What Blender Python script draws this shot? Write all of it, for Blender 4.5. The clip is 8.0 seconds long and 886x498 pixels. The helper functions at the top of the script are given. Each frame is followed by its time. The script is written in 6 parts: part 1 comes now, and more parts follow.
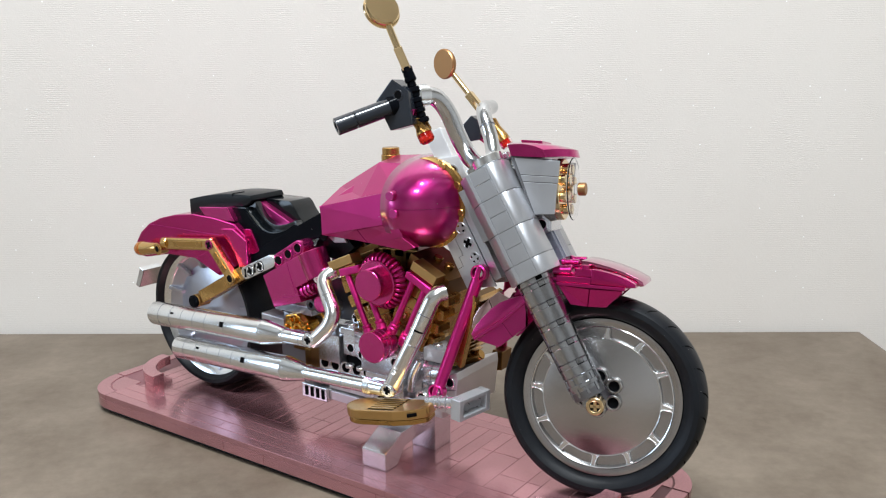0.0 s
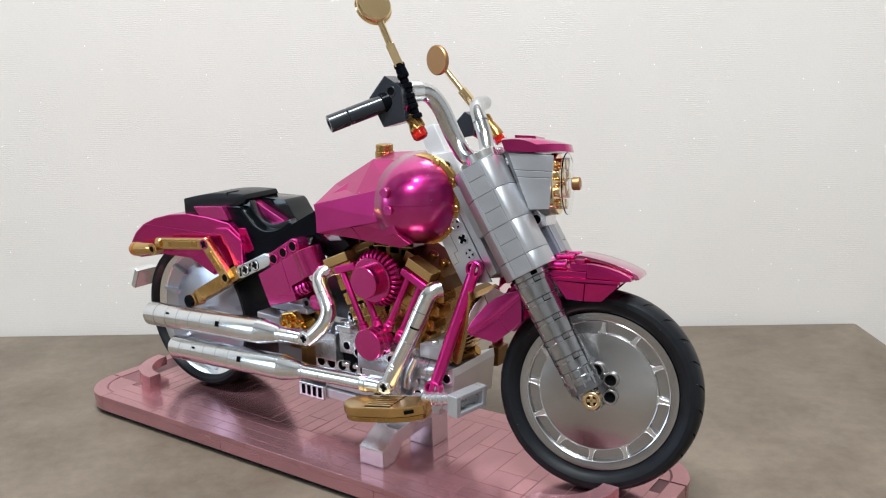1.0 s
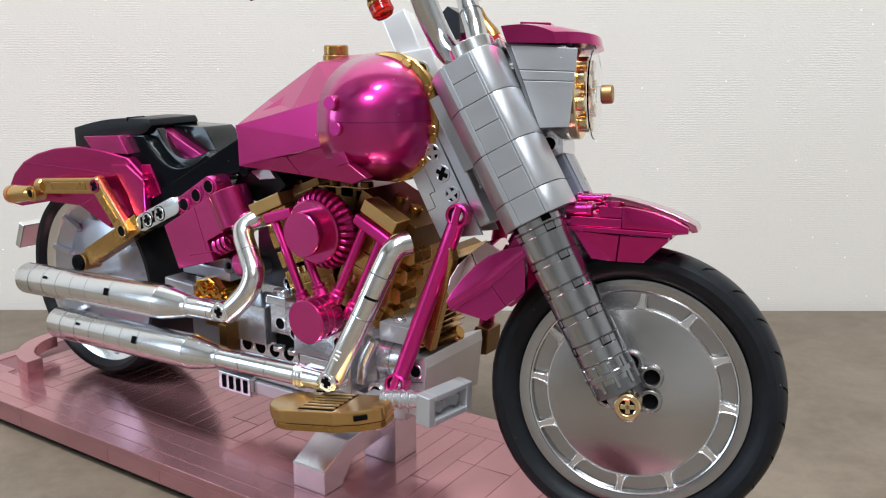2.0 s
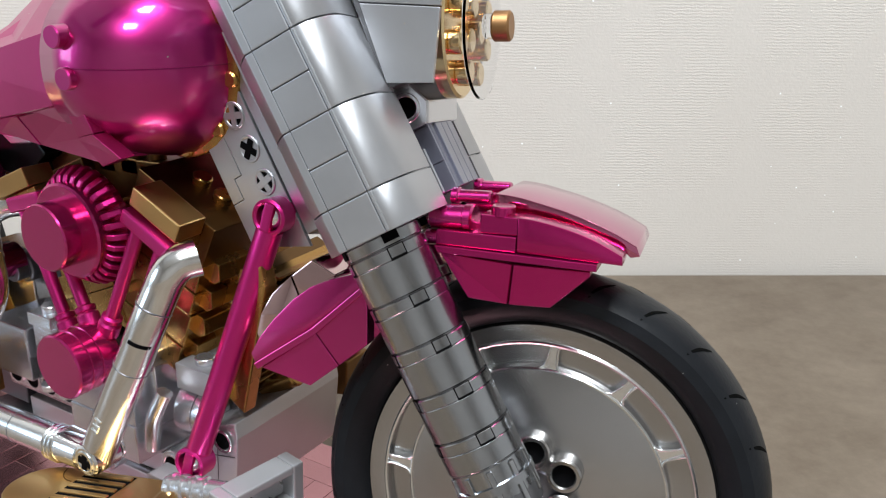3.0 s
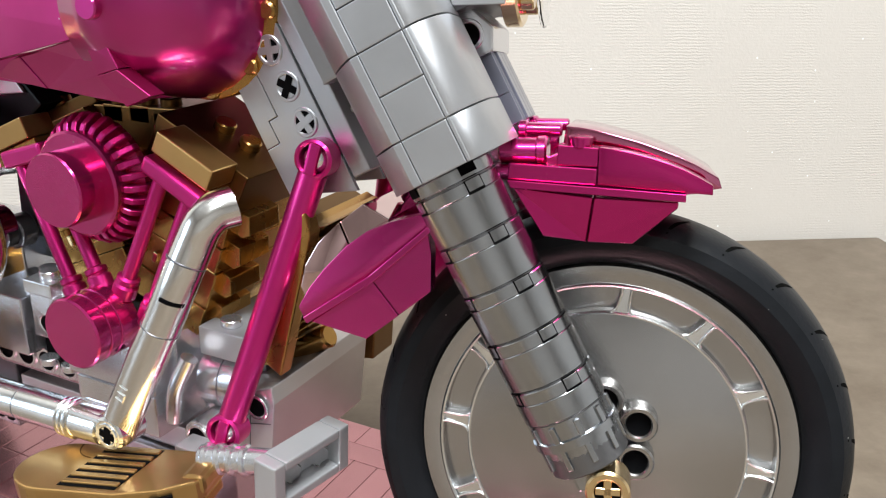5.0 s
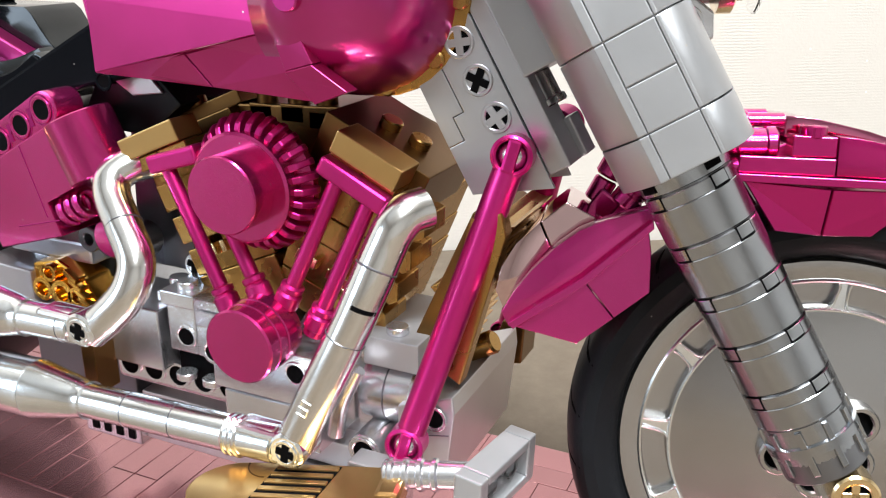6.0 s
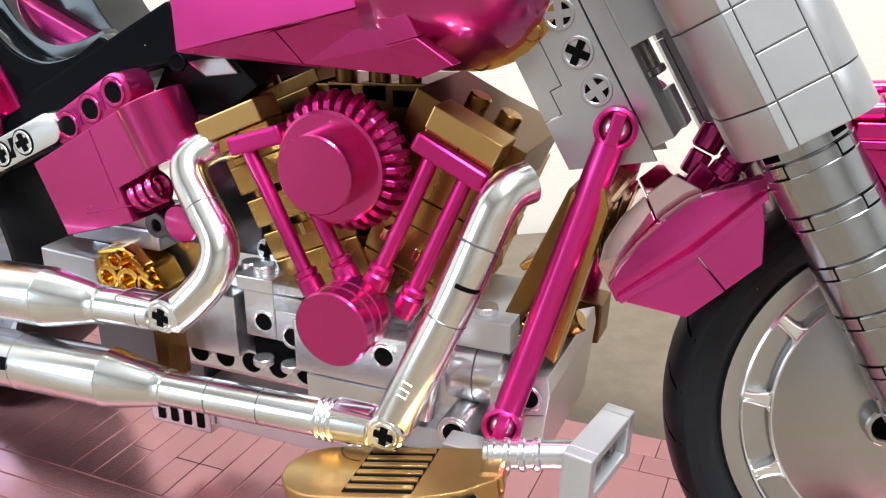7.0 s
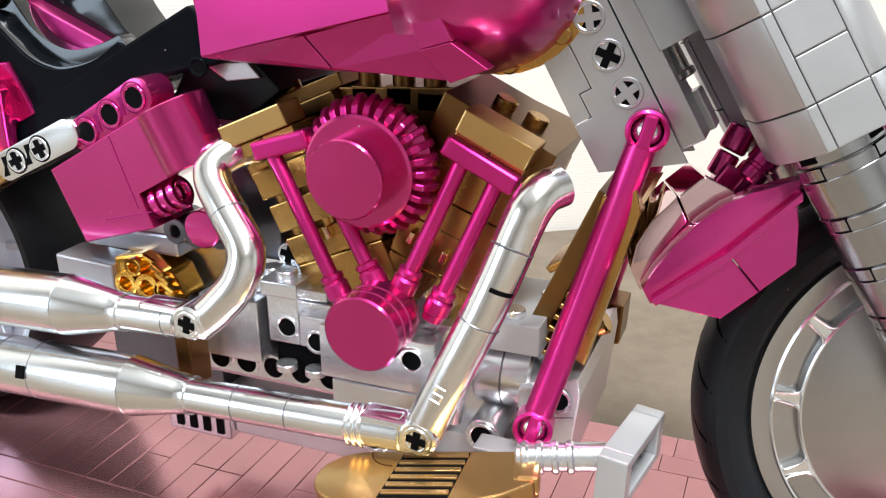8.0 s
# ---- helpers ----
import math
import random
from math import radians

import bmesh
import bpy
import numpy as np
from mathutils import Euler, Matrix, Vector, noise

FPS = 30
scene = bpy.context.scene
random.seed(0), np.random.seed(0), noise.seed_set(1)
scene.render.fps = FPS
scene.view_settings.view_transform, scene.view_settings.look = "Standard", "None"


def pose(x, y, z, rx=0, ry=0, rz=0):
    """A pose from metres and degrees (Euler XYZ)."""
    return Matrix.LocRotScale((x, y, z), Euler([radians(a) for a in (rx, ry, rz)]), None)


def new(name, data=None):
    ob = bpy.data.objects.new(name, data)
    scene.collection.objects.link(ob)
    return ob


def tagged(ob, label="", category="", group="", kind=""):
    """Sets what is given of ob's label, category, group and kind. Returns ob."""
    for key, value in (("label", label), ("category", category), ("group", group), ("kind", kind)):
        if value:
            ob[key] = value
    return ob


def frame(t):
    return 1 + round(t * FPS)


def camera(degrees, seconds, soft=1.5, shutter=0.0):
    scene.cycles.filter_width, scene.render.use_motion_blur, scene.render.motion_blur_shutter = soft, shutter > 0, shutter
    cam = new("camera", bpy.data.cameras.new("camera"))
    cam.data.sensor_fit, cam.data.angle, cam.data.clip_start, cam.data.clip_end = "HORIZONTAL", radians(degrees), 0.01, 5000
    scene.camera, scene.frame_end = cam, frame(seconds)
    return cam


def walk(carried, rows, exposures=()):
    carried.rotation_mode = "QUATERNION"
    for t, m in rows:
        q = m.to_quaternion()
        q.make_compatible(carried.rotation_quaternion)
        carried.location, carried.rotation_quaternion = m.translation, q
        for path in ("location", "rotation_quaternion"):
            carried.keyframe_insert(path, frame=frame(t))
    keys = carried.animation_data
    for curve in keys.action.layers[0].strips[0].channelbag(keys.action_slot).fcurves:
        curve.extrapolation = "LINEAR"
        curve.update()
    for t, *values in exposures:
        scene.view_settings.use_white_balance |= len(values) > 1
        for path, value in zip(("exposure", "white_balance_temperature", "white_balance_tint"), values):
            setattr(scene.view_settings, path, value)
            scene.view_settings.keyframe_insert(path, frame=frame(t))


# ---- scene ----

cam = camera(53.67, 8.0, soft=1.15, shutter=0.0)
# seconds, eye (m), heading, tilt, lean (degrees)
ROWS = [
    (0, 0.1641, -0.3613, 0.2202, 35.16, -12.66, -0.71),
    (0.5, 0.1641, -0.3609, 0.2198, 34.86, -12.77, -1.12),
    (1, 0.1647, -0.3606, 0.2193, 34.80, -12.80, -1.35),
    (1.2, 0.1646, -0.3607, 0.2185, 34.44, -12.96, -1.25),
    (2.3, 0.0716, -0.1983, 0.1649, 33.00, -13.80, 0.69),
    (2.5, 0.0656, -0.1645, 0.1655, 32.54, -15.74, 0.70),
    (3, 0.0673, -0.1513, 0.1733, 31.75, -19.59, 0.64),
    (3.5, 0.0687, -0.1522, 0.1725, 30.96, -19.71, 0.35),
    (4, 0.0657, -0.1490, 0.1714, 30.47, -20.30, 0.08),
    (4.2, 0.0661, -0.1493, 0.1714, 30.25, -20.33, 0.09),
    (5.3, 0.0233, -0.1610, 0.1570, 26.20, -20.15, 1.08),
    (5.5, 0.0120, -0.1632, 0.1579, 26.05, -20.29, 1.03),
    (6, -0.0033, -0.1696, 0.1564, 24.69, -20.10, 0.26),
    (6.5, -0.0152, -0.1750, 0.1559, 24.15, -20.14, -0.23),
    (7, -0.0243, -0.1773, 0.1525, 23.40, -20.54, -0.35),
    (7.5, -0.0311, -0.1795, 0.1503, 22.85, -20.63, -0.54),
    (8, -0.0333, -0.1804, 0.1536, 22.11, -20.68, -0.54),
]
walk(cam, [(t, pose(x, y, z, 90 + tilt, -lean, yaw)) for t, x, y, z, yaw, tilt, lean in ROWS],
     exposures=[(0.0, 0.04, 6450, 9), (1.2, 0.04, 6450, 9), (2.5, 0.02, 6500, 9), (4.2, -0.02, 6750, 9), (5.3, 0.42, 6800, 9), (6.0, 0.56, 6800, 9), (6.5, 0.64, 6800, 9), (8.0, 0.68, 6800, 9)])

# ---------------------------------------------------------------- light
world = bpy.data.worlds.new("world")
scene.world = world
world.use_nodes = True
world.node_tree.nodes["Background"].inputs[0].default_value = (0.55, 0.53, 0.5, 1)
world.node_tree.nodes["Background"].inputs[1].default_value = 0.008


def ceiling_lamp_light(x, y, z, size_x, size_y, watts, room):
    lamp = bpy.data.lights.new("ceiling_light_source", "AREA")
    lamp.shape, lamp.size, lamp.size_y, lamp.energy = "RECTANGLE", size_x, size_y, watts
    lamp.color = (0.92, 0.985, 1.04)
    ob = new("ceiling_light_source", lamp)
    ob.matrix_world = room @ Matrix.Translation((x, y, z))
    return ob


# place along the wall and out from it, size (m), watts
LAMPS = ((-0.35, -0.80, 0.7, 0.32, 47), (-0.3, -1.7, 0.4, 0.4, 19))

# daylight from an unseen side window, added for the cool streak on the silencers: place out from the wallpapered wall,
# height, width and height (m), watts
WINDOW = (-0.75, 0.55, 0.85, 0.9, 9.0)


# ---------------------------------------------------------------- measures
# model space: millimetres, x ahead along the motorcycle, y to its left, z up from the deck of the display base
MM = 0.001
DECK = 13.0
MODEL = Matrix.Translation((0, 0, DECK * MM)) @ Matrix.Scale(MM, 4)
BIKE = MODEL @ Matrix.Translation((0, 0, 2.0))
# steered front end: u ahead across the fork, y, s up along the fork; origin at the front axle
RAKE, STEER = 31.02, 16.68
_u = Vector((math.cos(radians(RAKE)), 0, math.sin(radians(RAKE))))
_s = Vector((-math.sin(radians(RAKE)), 0, math.cos(radians(RAKE))))
FRONT = (Matrix.Translation((0, 0, 46.0)) @ Matrix.Rotation(radians(STEER), 4, _s)
         @ Matrix(((_u.x, 0, _s.x, 0), (0, 1, 0, 0), (_u.z, 0, _s.z, 0), (0, 0, 0, 1))))
I4 = Matrix.Identity(4)


def fitted(sx, sy, sz, x=0.0, y=0.0, z=0.0, tilt=0.0):
    """Scale, then tilt about y, then move: the true size and seat of one group of parts."""
    return Matrix.Translation((x, y, z)) @ Matrix.Rotation(radians(tilt), 4, "Y") @ Matrix.Diagonal((sx, sy, sz, 1))


BODY = fitted(1.05, 1.0, 1.03, 5.0, 0, -0.7)
TAIL = fitted(1.115, 1.0, 1.03, 12.6, 0, -0.7)
TANK = fitted(1.07, 1.15, 1.0, 11.7, 0, 3.4)
HEAD = FRONT @ fitted(1, 1, 1, -0.9, 0, 1.6, 3.15) @ FRONT.inverted()
FENDER = FRONT @ fitted(1, 1.5, 1, 0.2, 0, 1.2, 4.4) @ FRONT.inverted()
BAR = (FRONT @ Matrix.Translation((-0.2, 5.6, -0.7)) @ Matrix.Rotation(radians(2.8), 4, "X") @ Matrix.Rotation(radians(3.6), 4, "Y")
       @ Matrix.Rotation(radians(-8.2), 4, "Z") @ Matrix.Scale(1.025, 4) @ FRONT.inverted())
YOKE = FRONT @ Matrix.Translation((-0.6, 0, 1.2)) @ FRONT.inverted()
COLUMN = FRONT @ Matrix.Translation((8.0, -1.0, -0.3)) @ FRONT.inverted()
seat_of = [I4]      # the seat of the group that is being built
# the room: x along the wall, y towards the wall, origin at the table's back corner
ROOM = Matrix.Translation((0.0497, 0.371, 0)) @ Matrix.Rotation(radians(33.5), 4, "Z")


# ---------------------------------------------------------------- materials
def material(name, colour, rough=0.4, metal=0.0, coat=0.0, vary=0.06, scale=60.0, bump=0.0, bump_scale=400.0,
             rough_vary=0.05, transmission=0.0, ior=1.45, piece_vary=0.0, stretch=(1, 1, 1), specular=0.5, unit=0.001, dust=0.0):
    m = bpy.data.materials.new(name)
    m.use_nodes = True
    nt = m.node_tree
    b = nt.nodes["Principled BSDF"]
    co = nt.nodes.new("ShaderNodeTexCoord")
    mp = nt.nodes.new("ShaderNodeMapping")
    mp.inputs["Scale"].default_value = [unit * v for v in stretch]
    nt.links.new(co.outputs["Object"], mp.inputs["Vector"])
    n1 = nt.nodes.new("ShaderNodeTexNoise")
    n1.inputs["Scale"].default_value = scale
    n1.inputs["Detail"].default_value = 5
    nt.links.new(mp.outputs[0], n1.inputs["Vector"])
    ramp = nt.nodes.new("ShaderNodeMapRange")
    ramp.inputs["From Min"].default_value, ramp.inputs["From Max"].default_value = 0.25, 0.75
    ramp.inputs["To Min"].default_value, ramp.inputs["To Max"].default_value = 1 - vary, 1 + vary
    nt.links.new(n1.outputs["Fac"], ramp.inputs["Value"])
    value = ramp.outputs[0]
    if piece_vary:
        info = nt.nodes.new("ShaderNodeObjectInfo")
        r2 = nt.nodes.new("ShaderNodeMapRange")
        r2.inputs["To Min"].default_value, r2.inputs["To Max"].default_value = 1 - piece_vary, 1 + piece_vary
        nt.links.new(info.outputs["Random"], r2.inputs["Value"])
        mul = nt.nodes.new("ShaderNodeMath")
        mul.operation = "MULTIPLY"
        nt.links.new(value, mul.inputs[0])
        nt.links.new(r2.outputs[0], mul.inputs[1])
        value = mul.outputs[0]
    hsv = nt.nodes.new("ShaderNodeHueSaturation")
    hsv.inputs["Color"].default_value = (*colour, 1)
    nt.links.new(value, hsv.inputs["Value"])
    colour_out = hsv.outputs[0]
    if dust:
        cells = nt.nodes.new("ShaderNodeTexVoronoi")
        cells.inputs["Scale"].default_value = 150
        nt.links.new(mp.outputs[0], cells.inputs["Vector"])
        near = nt.nodes.new("ShaderNodeMath")
        near.operation, near.inputs[1].default_value = "LESS_THAN", dust
        nt.links.new(cells.outputs["Distance"], near.inputs[0])
        speck = nt.nodes.new("ShaderNodeMixRGB")
        speck.inputs[2].default_value = (0.55, 0.53, 0.5, 1)
        nt.links.new(near.outputs[0], speck.inputs[0])
        nt.links.new(colour_out, speck.inputs[1])
        colour_out = speck.outputs[0]
    nt.links.new(colour_out, b.inputs["Base Color"])
    r = nt.nodes.new("ShaderNodeMapRange")
    r.inputs["To Min"].default_value, r.inputs["To Max"].default_value = max(rough - rough_vary, 0.01), rough + rough_vary
    nt.links.new(n1.outputs["Fac"], r.inputs["Value"])
    nt.links.new(r.outputs[0], b.inputs["Roughness"])
    b.inputs["Metallic"].default_value = metal
    b.inputs["Coat Weight"].default_value = coat
    b.inputs["Coat Roughness"].default_value = 0.05
    b.inputs["Transmission Weight"].default_value = transmission
    b.inputs["IOR"].default_value = ior
    b.inputs["Specular IOR Level"].default_value = specular
    if bump:
        n2 = nt.nodes.new("ShaderNodeTexNoise")
        n2.inputs["Scale"].default_value = bump_scale
        n2.inputs["Detail"].default_value = 3
        nt.links.new(mp.outputs[0], n2.inputs["Vector"])
        bp = nt.nodes.new("ShaderNodeBump")
        bp.inputs["Strength"].default_value = bump
        bp.inputs["Distance"].default_value = 0.0004
        nt.links.new(n2.outputs["Fac"], bp.inputs["Height"])
        nt.links.new(bp.outputs[0], b.inputs["Normal"])
    return m


PINK = material("magenta_chrome", (0.56, 0.03, 0.20), 0.22, 0.92, 0.6, 0.05, 90, 0.06, 300, dust=0.03)
PINK_DOME = material("magenta_dome", (0.54, 0.024, 0.225), 0.31, 0.92, 0.9, 0.04, 60, 0.04, 200, dust=0.03)
PINK_GLOSS = material("magenta_gloss", (0.62, 0.024, 0.24), 0.25, 0.95, 1.0, 0.05, 60, 0.06, 200, dust=0.03)
# far paler than the magenta: the wall's reflection is put into the base colour
PINK_WALL_REFLECTION = material("magenta_wall_reflection", (0.74, 0.52, 0.53), 0.06, 1.0, 0.0, 0.03, 60, 0.02, 120)
PINK_ROD = material("satin_magenta", (0.59, 0.022, 0.21), 0.36, 0.9, 0.25, 0.05, 80, 0.02, 300, dust=0.03)
PIPE_CHROME = material("pipe_chrome", (0.80, 0.80, 0.79), 0.19, 1.0, 0.0, 0.04, 80, 0.05, 250)
CHROME = material("bright_chrome", (0.88, 0.905, 0.915), 0.2, 1.0, 0.0, 0.04, 80, 0.05, 250)
SATIN = material("satin_silver", (0.50, 0.51, 0.535), 0.39, 0.9, 0.0, 0.05, 70, 0.06, 400, dust=0.03)
SILVER = material("silver_lacquer", (0.74, 0.75, 0.78), 0.24, 0.92, 0.0, 0.05, 70, 0.02, 400)
DISC = material("brushed_disc", (0.46, 0.455, 0.45), 0.24, 1.0, 0.0, 0.05, 50, 0.01, 300, dust=0.02)
GOLD = material("antique_gold", (0.46, 0.262, 0.082), 0.27, 0.95, 0.0, 0.08, 80, 0.02, 300, dust=0.03)
GOLD_SATIN = material("satin_gold", (0.54, 0.335, 0.13), 0.3, 0.95, 0.0, 0.06, 80, 0.02, 300)
TREAD = material("tread_groove_shade", (0.002, 0.002, 0.002), 0.9, 0.0, vary=0.1, specular=0.05)
GOLD_BRIGHT = material("bright_gold", (0.84, 0.64, 0.36), 0.17, 1.0, 0.0, 0.05, 80)
BLACK = material("black_plastic", (0.003, 0.0035, 0.005), 0.13, 0.0, 0.0, 0.1, 80, 0.02, 400, specular=0.045, dust=0.02)
RUBBER = material("tyre_rubber", (0.007, 0.008, 0.010), 0.42, 0.0, 0.0, 0.15, 200, 0.15, 900, specular=0.22, dust=0.02)
# near-black for flat pieces that stand for the shade in holes and gaps
RECESS_SHADE = material("recess_shade", (0.002, 0.002, 0.0025), 0.7, 0.0, specular=0.06)
GUNMETAL = material("gunmetal", (0.16, 0.16, 0.18), 0.3, 0.8)
CLEAR = material("clear_plastic", (0.95, 0.95, 0.95), 0.02, 0.0, transmission=1.0, ior=1.1, vary=0.0, rough_vary=0.01)
RED = material("clear_red_plastic", (0.75, 0.02, 0.01), 0.1, 0.0, transmission=0.8, ior=1.46)
AMBER = material("clear_amber_plastic", (0.75, 0.28, 0.02), 0.1, 0.0, transmission=0.7, ior=1.46)
ROSE = material("rose_lacquer_tile", (0.51, 0.245, 0.268), 0.2, 0.8, 0.1, 0.05, 40, 0.02, 300, piece_vary=0.07)
# tile rose darkened for the core: shade in the gaps is in the colour
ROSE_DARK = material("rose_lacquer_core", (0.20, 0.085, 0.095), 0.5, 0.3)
# darkened silver and chrome cores: the shade between pieces is in the colour
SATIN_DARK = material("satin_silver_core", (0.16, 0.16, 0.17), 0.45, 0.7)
CHROME_DARK = material("chrome_core", (0.2, 0.2, 0.21), 0.3, 0.9)
CHROME_SOFT = material("soft_chrome", (0.40, 0.415, 0.435), 0.2, 1.0, 0.0, 0.05, 80, 0.06, 250)
BAR_CHROME = material("clear_coated_silver", (0.60, 0.615, 0.63), 0.15, 1.0, 0.3, 0.05, 80, 0.05, 250)
SILVER_BLUE = material("blue_grey_silver", (0.52, 0.54, 0.61), 0.3, 0.85, 0.0, 0.06, 70, 0.02, 300)
YOKE_TILE = material("dark_lavender_silver", (0.27, 0.28, 0.35), 0.3, 0.8, 0.2, 0.08, 70, 0.02, 300)
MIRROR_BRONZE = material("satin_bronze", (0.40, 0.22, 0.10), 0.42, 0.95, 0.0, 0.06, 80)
WHITE_SILVER = material("pale_silver", (0.80, 0.80, 0.81), 0.3, 0.5, 0.0, 0.04, 80)
BLACK_BLUE = material("blue_black_plastic", (0.014, 0.017, 0.023), 0.22, 0.0, 0.3, 0.1, 80)
# fender magenta lightened in its base colour for the wall's sheen on top
PINK_SHEEN = material("magenta_wall_sheen", (0.68, 0.19, 0.35), 0.1, 1.0, 0.3, 0.04, 60, 0.02, 200, dust=0.02)
PINK_TANK = material("magenta_panel", (0.54, 0.032, 0.205), 0.33, 0.93, 0.3, 0.05, 80, 0.06, 250, dust=0.03)
PINK_SEAM = material("magenta_seam", (0.30, 0.01, 0.12), 0.4, 0.8)
# gold darkened for the shade inside the engine; also serves the brown parts
BRONZE_SHADED_GOLD = material("bronze_and_shaded_gold", (0.17, 0.09, 0.03), 0.34, 0.95, 0.0, 0.08, 80, 0.02, 300)
GOLD_ARM = material("amber_gold", (0.68, 0.43, 0.16), 0.2, 1.0, 0.0, 0.06, 80, 0.02, 300)
GOLD_WARM = material("warm_gold", (0.72, 0.38, 0.07), 0.18, 1.0, 0.0, 0.05, 80)
CASE_MATTE = material("dull_silver", (0.46, 0.46, 0.48), 0.5, 0.6, 0.0, 0.06, 70)
SILVER_SOFT = material("pale_lavender_silver", (0.60, 0.58, 0.60), 0.34, 0.8, 0.0, 0.05, 70)
BLACK_SATIN = material("satin_black_plastic", (0.008, 0.009, 0.010), 0.33, 0.0, 0.0, 0.1, 80, 0.03, 500, specular=0.16)
PINK_FENDER = material("deep_magenta", (0.52, 0.016, 0.165), 0.22, 0.9, 0.3, 0.05, 80, 0.01, 250, dust=0.03)
SADDLE_BLACK = material("glossy_black_curved_plastic", (0.003, 0.004, 0.005), 0.12, 0.0, 0.0, 0.05, 80, specular=0.5)
PALE_GREY = material("pale_grey_plastic", (0.50, 0.51, 0.53), 0.3, 0.6, 0.1, 0.04, 80)
UNDER = material("black_underside", (0.01, 0.01, 0.01), 0.6)


def table_material():
    m = bpy.data.materials.new("stone_pattern_laminate")
    m.use_nodes = True
    nt = m.node_tree
    b = nt.nodes["Principled BSDF"]
    co = nt.nodes.new("ShaderNodeTexCoord")

    def noise_at(scale, detail, rough=0.6):
        n = nt.nodes.new("ShaderNodeTexNoise")
        n.inputs["Scale"].default_value, n.inputs["Detail"].default_value = scale, detail
        n.inputs["Roughness"].default_value = rough
        nt.links.new(co.outputs["Object"], n.inputs["Vector"])
        return n

    big, fine = noise_at(14, 6, 0.65), noise_at(120, 5, 0.7)
    mix = nt.nodes.new("ShaderNodeMath")
    mix.operation = "MULTIPLY_ADD"
    mix.inputs[1].default_value, mix.inputs[2].default_value = 0.35, 0.0
    nt.links.new(fine.outputs["Fac"], mix.inputs[0])
    add = nt.nodes.new("ShaderNodeMath")
    add.operation = "MULTIPLY_ADD"
    add.inputs[1].default_value = 0.75
    nt.links.new(big.outputs["Fac"], add.inputs[0])
    nt.links.new(mix.outputs[0], add.inputs[2])
    ramp = nt.nodes.new("ShaderNodeValToRGB")
    e = ramp.color_ramp.elements
    e[0].position, e[0].color = 0.36, (0.092, 0.067, 0.047, 1)
    e[1].position, e[1].color = 0.78, (0.190, 0.150, 0.114, 1)
    mid = e.new(0.56)
    mid.color = (0.134, 0.105, 0.078, 1)
    nt.links.new(add.outputs[0], ramp.inputs[0])
    nt.links.new(ramp.outputs[0], b.inputs["Base Color"])
    b.inputs["Roughness"].default_value = 0.5
    b.inputs["Specular IOR Level"].default_value = 0.3
    bp = nt.nodes.new("ShaderNodeBump")
    bp.inputs["Strength"].default_value, bp.inputs["Distance"].default_value = 0.15, 0.0005
    nt.links.new(fine.outputs["Fac"], bp.inputs["Height"])
    nt.links.new(bp.outputs[0], b.inputs["Normal"])
    return m


